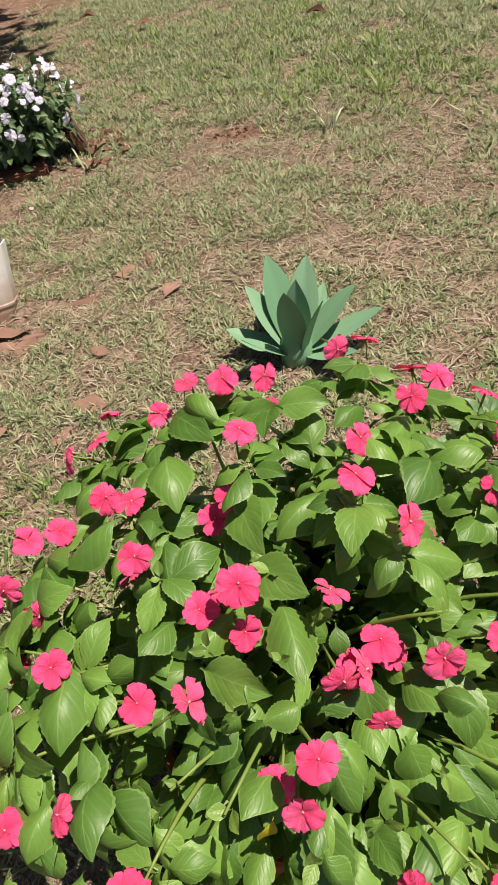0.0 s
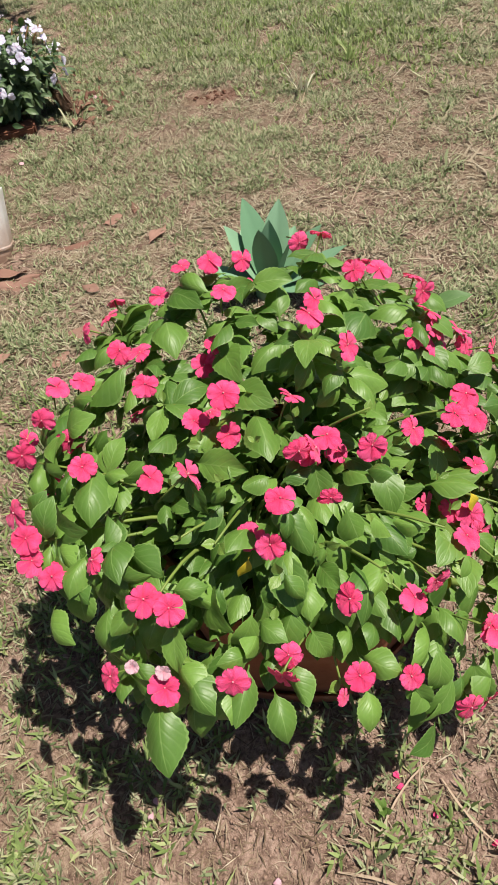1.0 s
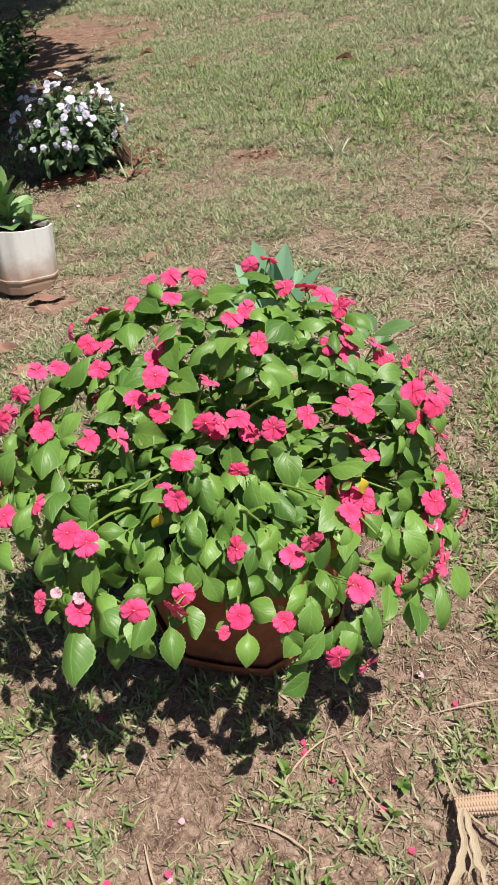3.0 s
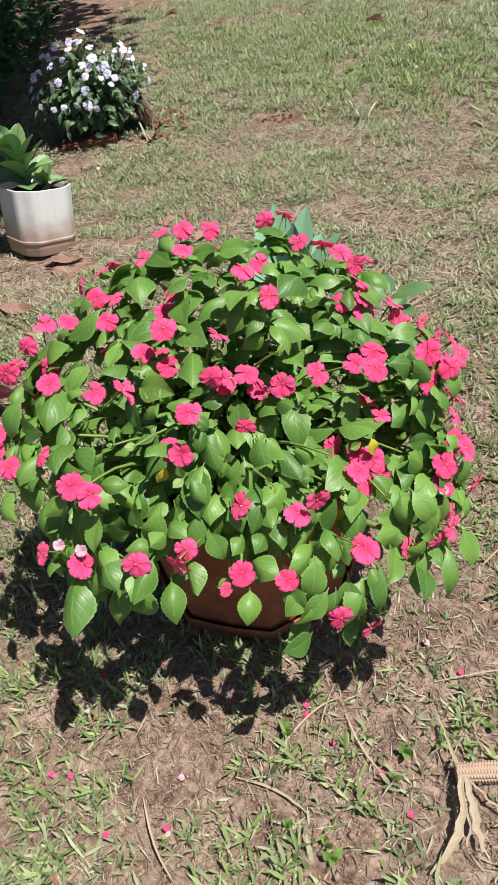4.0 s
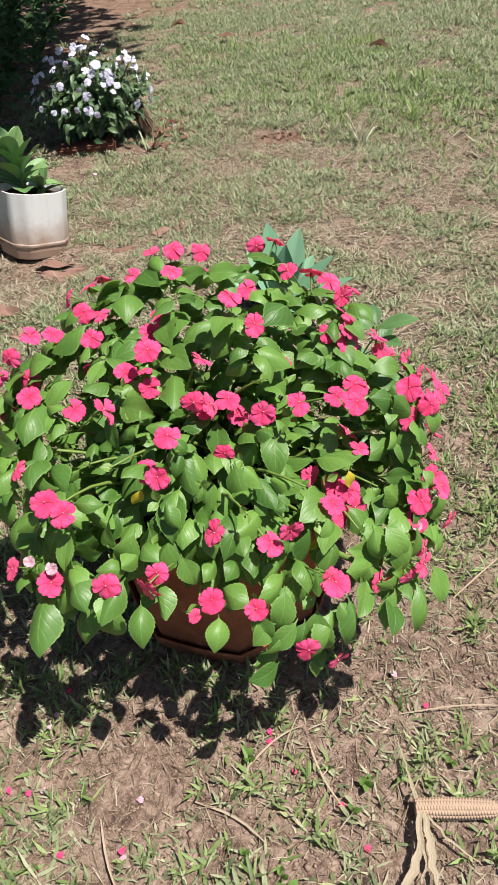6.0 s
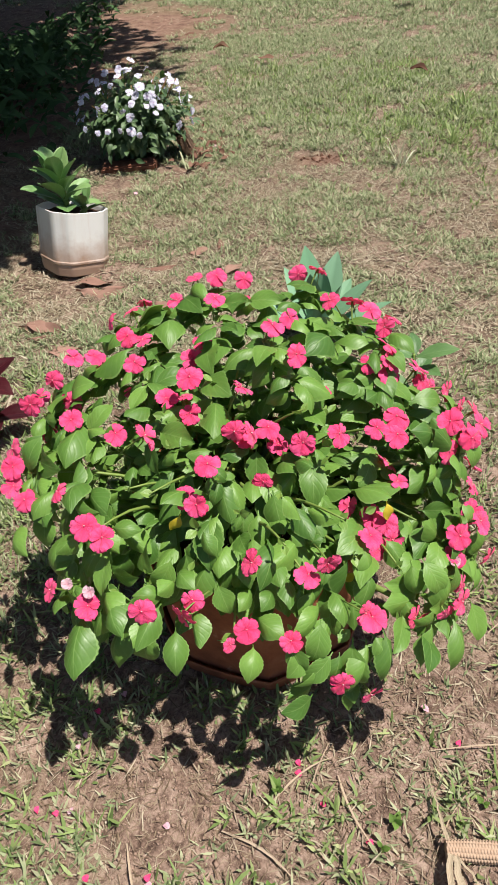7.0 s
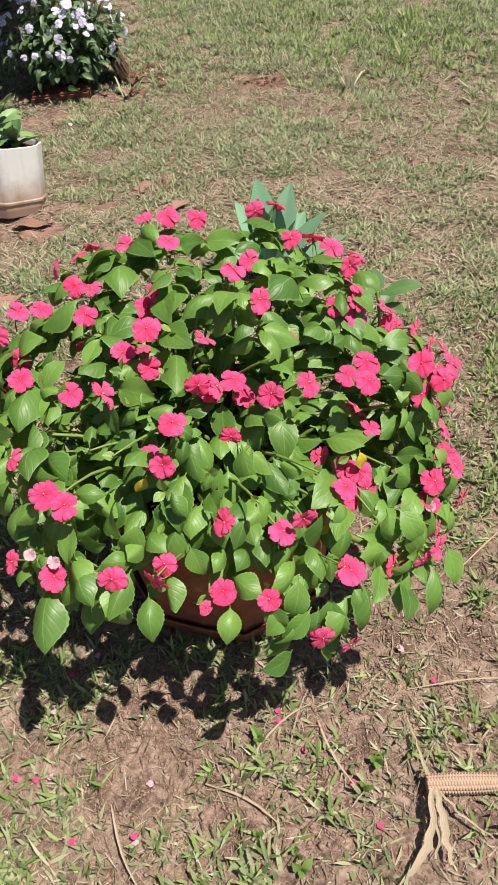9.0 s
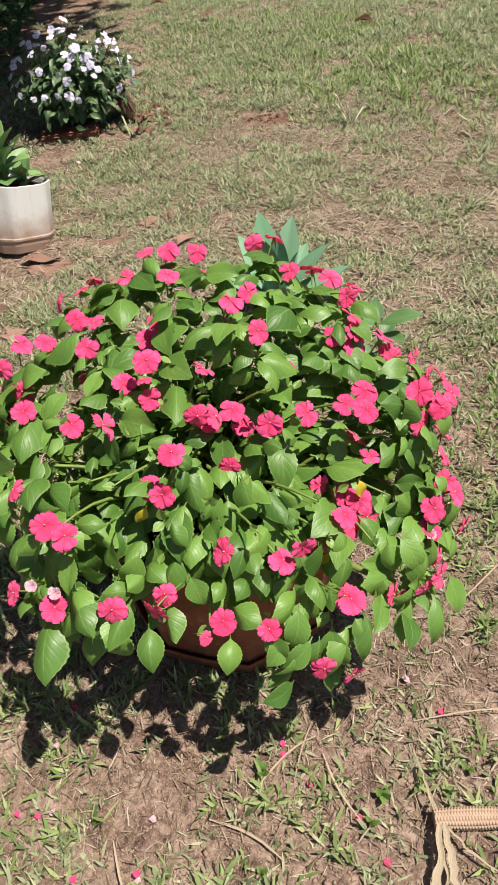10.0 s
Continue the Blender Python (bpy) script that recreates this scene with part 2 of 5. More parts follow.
def blade_material(name, stops, through_amount, rough=0.55):
    m = Mat(name, rough, 0.16)
    geo = m.node("ShaderNodeNewGeometry")
    base = m.ramp(geo.outputs["Random Per Island"], stops)
    n = m.noise(120, 3, 0.6, m.coord())
    base = m.mix(m.math("MULTIPLY", n, 0.35), base, (0.10, 0.10, 0.045))
    m.color(base)
    m.glow_through(base, through_amount)
    return m.m


GRASS = blade_material("grass_blade", [(0.0, (0.128, 0.182, 0.078)), (0.4, (0.262, 0.315, 0.164)), (0.7, (0.375, 0.415, 0.242)), (0.9, (0.48, 0.490, 0.315)), (1.0, (0.52, 0.475, 0.33))], 0.25)
GRASS_FRESH = blade_material("fresh_grass_blade", [(0.0, (0.150, 0.230, 0.070)), (0.5, (0.260, 0.355, 0.125)), (0.85, (0.360, 0.445, 0.180)), (1.0, (0.46, 0.48, 0.25))], 0.28, 0.5)
MATTED = blade_material("matted_grass", [(0.0, (0.080, 0.060, 0.043)), (0.25, (0.235, 0.188, 0.130)), (0.55, (0.370, 0.305, 0.218)), (0.88, (0.44, 0.375, 0.280)), (1.0, (0.55, 0.48, 0.38))], 0.12, 0.7)
PALE_BLADE = blade_material("pale_blade", [(0.0, (0.50, 0.51, 0.37)), (1.0, (0.70, 0.70, 0.55))], 0.2, 0.6)
STRAW = blade_material("dry_grass", [(0.0, (0.105, 0.066, 0.046)), (0.35, (0.225, 0.155, 0.110)), (0.65, (0.290, 0.215, 0.158)), (0.92, (0.36, 0.285, 0.215)), (1.0, (0.53, 0.45, 0.35))], 0.10, 0.75)


# ------------------------------------------------------------ mesh helpers
def mesh_of(name, verts, faces, mat, uvs=None, smooth=True):
    me = bpy.data.meshes.new(name)
    me.from_pydata([tuple(v) for v in verts], [], [tuple(f) for f in faces])
    if uvs is not None:
        lay = me.uv_layers.new(name="UVMap")
        idx = np.empty(len(me.loops), dtype=np.int32)
        me.loops.foreach_get("vertex_index", idx)
        lay.data.foreach_set("uv", np.asarray(uvs, dtype=np.float32)[idx].ravel())
    if smooth:
        me.polygons.foreach_set("use_smooth", [True] * len(me.polygons))
    me.materials.append(mat)
    me.update()
    return me


def thing(name, at, label, category, group="", kind="", turn=(0, 0, 0)):
    ob = new(name)
    ob.matrix_basis = pose(*at, *turn)
    return tagged(ob, label, category, group, kind)


def part(name, me, parent, m=None, label=""):
    """Link a mesh as one part under a thing or under a part; m is its place in the parent's frame."""
    ob = new(name, me)
    ob.parent = parent
    if m is not None:
        ob.matrix_basis = m
    return tagged(ob, label)


def tube(points, radii, sides=7, cap=True):
    """Verts, faces and uvs of a tube along points."""
    pts = [Vector(p) for p in points]
    verts, uvs = [], []
    up = Vector((0.31, 0.17, 0.93))
    for i, p in enumerate(pts):
        d = (pts[min(i + 1, len(pts) - 1)] - pts[max(i - 1, 0)]).normalized()
        a = d.cross(up)
        if a.length < 1e-3:
            a = d.cross(Vector((1, 0, 0)))
        a.normalize()
        b = d.cross(a)
        for k in range(sides):
            w = 2 * math.pi * k / sides
            verts.append(p + (a * math.cos(w) + b * math.sin(w)) * radii[i])
            uvs.append((k / sides, i / (len(pts) - 1)))
    faces = []
    for i in range(len(pts) - 1):
        for k in range(sides):
            n = (k + 1) % sides
            faces.append((i * sides + k, i * sides + n, (i + 1) * sides + n, (i + 1) * sides + k))
    if cap:
        faces.append(tuple(range(sides))[::-1])
        faces.append(tuple(range((len(pts) - 1) * sides, len(pts) * sides)))
    return verts, faces, uvs


def bend(a, b, lift, n=6, rng=random):
    """Points of a stalk from a to b that bows by lift."""
    a, b = Vector(a), Vector(b)
    return [a.lerp(b, i / n) + Vector(lift) * math.sin(math.pi * i / n) for i in range(n + 1)]


def blade_mesh(name, mat, profile, rows=9, half=3, droop=0.25, fold=0.12, wave=0.02, tooth=0.0, twist=0.0, thick=0.0, seed=0):
    """A leaf of unit length along +y, its face towards +z. profile(t) gives the half width."""
    rng = random.Random(seed)
    verts, uvs, faces = [], [], []
    ph = rng.uniform(0, 6.28)
    cols = 2 * half + 1
    for i in range(rows + 1):
        t = i / rows
        w = profile(t)
        for j in range(cols):
            u = (j - half) / half
            ww = w * u
            if abs(u) == 1 and tooth and 0 < i < rows:
                ww *= 1 + (tooth if i % 2 else -tooth)
            x = ww
            y = t
            z = 1.15 * droop * t * (1 - t) + fold * abs(u) * w * 2 + wave * abs(u) * math.sin(9 * t + ph + (1.4 if u > 0 else 0))
            x += twist * t * t * 0.15
            z += twist * u * t * w
            z -= 1.7 * u * u * w * w * (1 if fold < 0 else 0.4)
            verts.append((x, y, z))
            uvs.append((0.5 + u * 0.5, t))
    for i in range(rows):
        for j in range(cols - 1):
            a = i * cols + j
            faces.append((a, a + 1, a + cols + 1, a + cols))
    if thick:
        n = len(verts)
        for (x, y, z), uv in zip(list(verts), list(uvs)):
            u = abs(uv[0] - 0.5) * 2
            verts.append((x * 0.985, y, z - thick * (1 - u * u * 0.85) * (1 - 0.75 * uv[1])))
            uvs.append(uv)
        faces += [tuple(n + k for k in f[::-1]) for f in faces[:]]
    return mesh_of(name, verts, faces, mat, uvs)


def ovate(t):
    """Half width of an elliptic leaf, drawn in at the foot and to a short point, on a thin stalk."""
    if t < 0.12:
        return 0.014
    q = (t - 0.12) / 0.88
    return 0.008 + 0.285 * math.sin(math.pi * q ** 0.88) ** 0.92 * (1 - 0.12 * q ** 3)


def lance(t):
    if t < 0.08:
        return 0.014
    s = (t - 0.08) / 0.92
    return 0.008 + 0.165 * math.sin(math.pi * s ** 0.85) ** 0.9


def spoon(t):
    """Narrow below, widest at two thirds."""
    return 0.045 + 0.205 * math.sin(math.pi * min(1, t) ** 1.45) ** 0.80 if t < 0.999 else 0.05


def aim(at, along, face, length, width=1.0):
    """The matrix that lays a unit leaf at a place, along a way, with its face towards another."""
    y = Vector(along).normalized()
    x = y.cross(Vector(face))
    if x.length < 1e-4:
        x = y.cross(Vector((0.3, 0.5, 0.8)))
    x.normalize()
    z = x.cross(y)
    m = Matrix((x, y, z)).transposed().to_4x4()
    return Matrix.Translation(Vector(at)) @ m @ Matrix.Diagonal((length * width, length, length, 1))


def fuse(name, pieces, mat_list, uv=True):
    """One mesh out of many placed ones: pieces are (mesh, matrix)."""
    verts, faces, uvs = [], [], []
    for me, m in pieces:
        n = len(verts)
        verts += [m @ v.co for v in me.vertices]
        lay = me.uv_layers[0].data
        put = {}
        for p in me.polygons:
            faces.append(tuple(n + v for v in p.vertices))
            for li in p.loop_indices:
                put[me.loops[li].vertex_index] = lay[li].uv[:]
        uvs += [put.get(i, (0.5, 0.5)) for i in range(len(me.vertices))]
    return mesh_of(name, verts, faces, mat_list, uvs)


def soft_wobble(rng, s):
    return Vector((rng.gauss(0, s), rng.gauss(0, s), rng.gauss(0, s)))


# ------------------------------------------------------------ ground
POT = (0.178, 0.505, 0.0)


def bump_at(x, y):
    v = Vector((x, y, 0.0))
    far = 1.0 / (1.0 + 0.02 * (x * x + y * y))
    return 0.010 * noise.noise(v * 2.3) + far * (0.011 * noise.noise(v * 9.0) + 0.008 * noise.noise(v * 34.0)) + 0.03 * noise.noise(v * 0.35) * min(1, max(0, (y - 2.5) / 3))


# the last two patches also deepen the shade there with darker, grassless soil
BARE = [(0.150, 3.0, 0.16, 0.09, 1.0), (-0.62, 2.70, 0.24, 0.15, 0.35), (-1.5, 6.3, 0.75, 0.9, 1.1), (-0.50, 3.02, 0.14, 0.25, 0.6), (-1.15, 2.3, 0.30, 0.5, 0.6),
        (-0.62, 1.75, 0.25, 0.22, 0.25), (0.12, 0.10, 0.28, 0.12, 0.25), (-1.9, 4.0, 0.75, 1.6, 1.0), (0.98, 3.95, 0.22, 0.12, 0.5), (-3.2, 6.5, 1.3, 2.4, 1.3), (-2.6, 4.2, 0.9, 1.6, 1.2)]


def bare_at(x, y):
    return sum(s * math.exp(-((x - cx) / rx) ** 2 - ((y - cy) / ry) ** 2) for cx, cy, rx, ry, s in BARE)


def ground_sheet():
    def axis(lo, hi, fine, near, far):
        a = list(np.arange(lo, hi, fine))
        step, v = fine, hi
        while v < far:
            a.append(v)
            step *= 1.13
            v += step
        a.append(far)
        step, v, left = fine, lo, []
        while v > near:
            step *= 1.13
            v -= step
            left.append(v)
        return left[::-1] + a
    xs = axis(-1.0, 1.25, 0.0115, -160, 160)
    ys = axis(-0.22, 3.5, 0.0125, -80, 220)
    verts = [(x, y, bump_at(x, y)) for y in ys for x in xs]
    nx = len(xs)
    faces = [(j * nx + i, j * nx + i + 1, (j + 1) * nx + i + 1, (j + 1) * nx + i) for j in range(len(ys) - 1) for i in range(nx - 1)]
    me = mesh_of("ground", verts, faces, GROUND)
    att = me.attributes.new("bare", "FLOAT", "POINT")
    att.data.foreach_set("value", [bare_at(v[0], v[1]) if abs(v[0]) < 5 and v[1] < 12 else 0.1 for v in verts])
    worn = me.attributes.new("lawn", "FLOAT", "POINT")
    worn.data.foreach_set("value", [min(1.0, max(0.0, 1.6 * max(-0.9 - v[0], v[0] - 1.1, -0.2 - v[1], v[1] - 6.5))) * max(0.0, 1 - bare_at(v[0], v[1])) for v in verts])
    return tagged(new("ground", me), "dry trampled lawn soil with patches of reddish bare earth", "ground", kind="structure")


ground_sheet()


def green_at(x, y):
    v = Vector((x, y, 3.3))
    g = 0.46 + 0.60 * noise.noise(v * 1.7) + 0.40 * noise.noise(v * 3.1) + 0.42 * noise.noise(v * 5.5) + 0.50 * noise.noise(v * 12.0)
    g += 0.32 * math.exp(-((y - 3.9) / 0.9) ** 2 - ((x - 0.4) / 1.3) ** 2) + 0.25 * min(1.0, max(0.0, (y - 4.0) / 1.2))
    g += 0.30 * math.exp(-((x - 0.78) / 0.33) ** 2 - ((y - 0.5) / 0.8) ** 2)
    g += 0.15 * math.exp(-((x + 0.2) / 0.4) ** 2 - ((y - 0.0) / 0.15) ** 2)
    g += 0.30 * math.exp(-((x - 0.03) / 0.20) ** 2 - ((y - 0.20) / 0.09) ** 2)
    g += 0.55 * math.exp(-((x + 0.40) / 0.45) ** 2 - ((y - 1.10) / 0.55) ** 2)
    g -= 0.05 * math.exp(-((y - 1.9) / 0.7) ** 2)
    return g - 0.75 * bare_at(x, y)


FRESH = [(0.80, 3.12, 0.16, 0.22), (0.87, 3.62, 0.20, 0.25), (0.15, 3.75, 0.30, 0.30), (0.45, 3.35, 0.20, 0.25), (1.10, 3.30, 0.25, 0.40), (-0.25, 4.5, 0.35, 0.35), (0.55, 4.4, 0.30, 0.30)]


def fresh_at(x, y):
    """Soft patches of fresher grass."""
    g = sum(math.exp(-((x - cx) / rx) ** 2 - ((y - cy) / ry) ** 2) for cx, cy, rx, ry in FRESH)
    return min(0.55, 0.50 * g) + 0.35 * noise.noise(Vector((x * 6, y * 6, 1.0)))


def blades(name, mat, label, count_by_band, length, width, stand, seed, mask, per_tuft, curl, sway=0.0, skew=1.0):
    """Many grass blades in one mesh, in tufts, thicker where the mask is high."""
    rng = np.random.default_rng(seed)
    verts, faces = [], []
    for (x0, x1, y0, y1, tufts, grow) in count_by_band:
        for _ in range(tufts):
            edge = 0.12
            x, y = rng.uniform(x0, x1) + rng.normal(0, edge), rng.uniform(y0, y1) + rng.normal(0, edge)
            if mask(x, y) < rng.uniform(0.0, 1.0):
                continue
            if (x - POT[0]) ** 2 + (y - POT[1]) ** 2 < 0.215 ** 2 or (x + 0.72) ** 2 + (y - 1.945) ** 2 < 0.10 ** 2:
                continue
            z = bump_at(x, y) - 0.002
            turn0 = rng.uniform(0, 6.283)
            for k in range(int(rng.integers(per_tuft[0], per_tuft[1] + 1))):
                a = turn0 + k * 2.4 + rng.uniform(-0.6, 0.6)
                L = (length[0] + (length[1] - length[0]) * rng.random() ** skew) * grow
                w = rng.uniform(*width) * grow * 0.5
                e = rng.uniform(*stand)
                dx, dy = math.cos(a), math.sin(a)
                px, py = -dy * w, dx * w
                bx, by = x + rng.normal(0, 0.006) * grow, y + rng.normal(0, 0.006) * grow
                c = curl * rng.uniform(0.3, 1.2)
                sx = rng.normal(0, sway) * L
                n = len(verts)
                h1, h2 = L * 0.5, L
                z1 = z + h1 * math.sin(e)
                z2 = max(z + 0.001, z + h2 * math.sin(e) - c * L)
                r1, r2 = h1 * math.cos(e), h2 * math.cos(e)
                verts += [(bx - px * 0.6, by - py * 0.6, z), (bx + px * 0.6, by + py * 0.6, z),
                          (bx + dx * r1 + px - dy * sx, by + dy * r1 + py + dx * sx, z1), (bx + dx * r1 - px - dy * sx, by + dy * r1 - py + dx * sx, z1),
                          (bx + dx * r2, by + dy * r2, z2)]
                faces += [(n, n + 1, n + 2, n + 3), (n + 3, n + 2, n + 4)]
    return tagged(new(name, mesh_of(name, verts, faces, mat, smooth=False)), label, "grass", kind="stuff")


NEAR = (-0.75, 1.0, -0.2, 1.3)
MIDDLE = (-1.5, 1.75, 1.3, 3.2)
FAR = (-2.6, 2.5, 3.2, 6.0)
LAST = (-4.2, 2.6, 6.0, 10.0)
EAST = (1.0, 4.5, -1.5, 6.5)
WEST = (-3.5, -0.75, -1.5, 1.3)
SOUTH = (-0.75, 1.0, -1.5, -0.2)
YARD = (-5.0, 7.0, -6.0, -1.4)
YARD_EAST = (4.3, 8.0, -1.5, 9.0)
blades("grass_by_the_pot", GRASS, "short green grass standing in small tufts round the pot", [(*NEAR, 5600, 0.9)],
       (0.014, 0.044), (0.0026, 0.0060), (0.30, 1.35), 15, green_at, (4, 8), 0.10, 0.03)
blades("grass", GRASS, "short broad-bladed green lawn grass in tufts", [(*MIDDLE, 34000, 0.9), (*FAR, 66000, 1.0), (*LAST, 34000, 1.4), (*EAST, 6000, 1.8), (*WEST, 2500, 1.8), (*SOUTH, 1500, 1.4), (*YARD, 9000, 2.6), (*YARD_EAST, 6000, 2.6)],
       (0.014, 0.050), (0.0028, 0.0066), (0.08, 1.00), 5, lambda x, y: 1.35 * green_at(x, y) - 0.20, (4, 8), 0.14, 0.06)
blades("young_grass", GRASS_FRESH, "fresh upright green grass shoots near the pot", [(*NEAR, 3000, 1.0), (0.3, 1.4, 2.4, 4.6, 4200, 1.1), (-0.6, 0.9, 3.2, 5.2, 3000, 1.1)],
       (0.016, 0.050), (0.0036, 0.0070), (0.35, 1.20), 7, lambda x, y: green_at(x, y) - 0.12 if y < 1.3 else fresh_at(x, y), (4, 8), 0.06, 0.02)
blades("matted_grass", MATTED, "flattened grey-olive cut grass lying matted on the soil", [(*NEAR, 11000, 0.72), (*MIDDLE, 78000, 0.95), (*FAR, 56000, 1.15), (*LAST, 14000, 1.7), (*EAST, 16000, 2.0), (*WEST, 6000, 2.0), (*SOUTH, 4000, 1.4), (*YARD, 26000, 2.6), (*YARD_EAST, 17000, 2.6)],
       (0.018, 0.058), (0.0024, 0.0054), (0.03, 0.42), 9, lambda x, y: 0.60 - 0.10 * green_at(x, y) + 0.9 * noise.noise(Vector((x * 9, y * 9, 7.7))) - 0.5 * bare_at(x, y) - (0.30 if y < 0.35 and x < 0.42 else 0.0), (1, 3), 0.10, 0.05)
blades("dry_grass", STRAW, "dry matted straw-coloured grass litter", [(*NEAR, 52000, 1.0), (*MIDDLE, 48000, 1.1), (*FAR, 26000, 1.4), (*LAST, 6000, 2.0)],
       (0.004, 0.044), (0.0007, 0.0026), (0.02, 0.50), 6, lambda x, y: 0.95 - 0.55 * bare_at(x, y), (1, 3), 0.10, 0.02, 2.0)



def crumbs(count, seed, area=(-0.7, 0.95, -0.2, 1.0), size=1.0, mat=None, bias=0.25, label="small crumbs of dry reddish-brown soil"):
    """Small clods of dry soil, one mesh."""
    rng = np.random.default_rng(seed)
    vs, fs = [], []
    tris = ((0, 2, 4), (2, 1, 4), (1, 3, 4), (3, 0, 4), (2, 0, 5), (1, 2, 5), (3, 1, 5), (0, 3, 5))
    for _ in range(count):
        x, y = rng.uniform(area[0], area[1]), rng.uniform(area[2], area[3])
        if bare_at(x, y) + bias < rng.uniform(0, 1):
            continue
        r = (0.0012 + 0.0045 * rng.random() ** 3) * size
        z = bump_at(x, y) + r * 0.3
        n = len(vs)
        for d in ((1, 0, 0), (-1, 0, 0), (0, 1, 0), (0, -1, 0), (0, 0, 1), (0, 0, -1)):
            k = r * rng.uniform(0.6, 1.3)
            vs.append((x + d[0] * k + rng.normal(0, r * 0.2), y + d[1] * k + rng.normal(0, r * 0.2), z + d[2] * k * 0.8))
        fs += [tuple(n + q for q in t) for t in tris]
    return tagged(new("soil_crumb", mesh_of("soil_crumb", vs, fs, mat or CLOD)), label, "soil", kind="stuff")


crumbs(64000, 12, size=0.72, bias=0.42)
crumbs(1800, 15, (-0.55, 0.75, -0.2, 0.45), 1.25, None, 0.25, "larger clods of dry crumbly soil")
crumbs(1500, 13, (-0.05, 0.36, 2.88, 3.12), 1.9, RED_SOIL, -0.55, "dark reddish clods in a scraped bare patch")
crumbs(1400, 14, (-0.75, -0.25, 2.70, 3.45), 2.6, RED_SOIL, -0.60, "dark reddish clods beside the flower bed")

# ------------------------------------------------------------ terracotta pot


def ring_body(rings, sides, start, mat, name, soft=0.0):
    """A turned or faceted hollow body: rings of (radius, z), corners at equal steps."""
    verts, faces, uvs = [], [], []
    sub = 4
    for r, z in rings:
        for k in range(sides):
            a0 = start + 2 * math.pi * k / sides
            a1 = start + 2 * math.pi * (k + 1) / sides
            p0, p1 = Vector((math.cos(a0), math.sin(a0))), Vector((math.cos(a1), math.sin(a1)))
            for q in range(sub):
                p = p0.lerp(p1, q / sub)
                groove = 1 - (soft if q == 0 else 0) + (soft * 0.5 if q == 2 else 0)
                verts.append((p.x * r * groove, p.y * r * groove, z))
                uvs.append(((k + q / sub) / sides, z))
    n = sides * sub
    for i in range(len(rings) - 1):
        for k in range(n):
            k2 = (k + 1) % n
            faces.append((i * n + k, i * n + k2, (i + 1) * n + k2, (i + 1) * n + k))
    faces.append(tuple(range(n))[::-1])
    faces.append(tuple(range((len(rings) - 1) * n, len(rings) * n)))
    return mesh_of(name, verts, faces, mat, uvs, smooth=False)


pot = thing("flower_pot", POT, "faceted terracotta pot on its saucer, scuffed, half hidden by foliage", "flower pot")
START = radians(-79)
part("body", ring_body([(0.200, 0.022), (0.206, 0.026), (0.212, 0.14), (0.217, 0.266), (0.222, 0.270), (0.227, 0.276), (0.231, 0.304), (0.228, 0.312), (0.217, 0.314), (0.212, 0.308), (0.207, 0.262), (0.204, 0.255)], 8, START, TERRA, "body", 0.014), pot)
part("saucer", ring_body([(0.200, -0.014), (0.212, -0.008), (0.220, 0.030), (0.221, 0.036), (0.218, 0.038), (0.213, 0.032), (0.204, 0.014), (0.15, 0.010)], 8, START, TERRA, "saucer", 0.015), pot)


def lumpy_disc(name, r, z, mat, amp, seed):
    rng = random.Random(seed)
    verts, faces = [(0, 0, z + amp)], []
    n = 22
    for i in range(1, 6):
        for k in range(n):
            a = 2 * math.pi * k / n
            verts.append((math.cos(a) * r * i / 5, math.sin(a) * r * i / 5, z + rng.uniform(-amp, amp)))
    for k in range(n):
        faces.append((0, 1 + k, 1 + (k + 1) % n))
        for i in range(4):
            a, b = 1 + i * n, 1 + (i + 1) * n
            faces.append((a + k, b + k, b + (k + 1) % n, a + (k + 1) % n))
    return mesh_of(name, verts, faces, mat)


def chunk_scrap(length, width, seed):
    """A ragged curled scrap."""
    r = random.Random(seed)
    verts, faces = [], []
    for i in range(7):
        t = i / 6
        for j in range(4):
            q = j / 3 - 0.5
            verts.append(((t - 0.5) * length, q * width * r.uniform(0.5, 1.3), 0.004 * math.sin(3 * t + q) + r.uniform(-0.001, 0.001) + 6 * q * q * width * 0.2))
    for i in range(6):
        for j in range(3):
            a = i * 4 + j
            faces.append((a, a + 1, a + 5, a + 4))
    return mesh_of("rim_litter", verts, faces, DEBRIS)


part("soil", lumpy_disc("soil", 0.196, 0.268, SOIL, 0.008, 3), pot, label="dark damp potting soil")

rim_bits = random.Random(17)
for k, (x, y, z, a) in enumerate(((0.128, 0.296, 0.318, 10), (0.148, 0.293, 0.317, -25), (0.172, 0.290, 0.317, 35), (0.340, 0.355, 0.318, 60))):
    scrap = new("rim_litter", chunk_scrap(0.030, 0.012, k))
    scrap.matrix_basis = pose(x, y, z, rim_bits.uniform(-20, 20), rim_bits.uniform(-20, 20), a)
    tagged(scrap, "torn scrap of dry leaf on the pot rim", "litter", "dry scraps on the pot")

# ------------------------------------------------------------ impatiens
CENTRE = Vector((0.205, 0.45, 0.32))
RADII = Vector((0.355, 0.350, 0.335))


def outward(p):
    d = Vector(p) - CENTRE
    return Vector((d.x / RADII.x ** 2, d.y / RADII.y ** 2, d.z / RADII.z ** 2)).normalized()


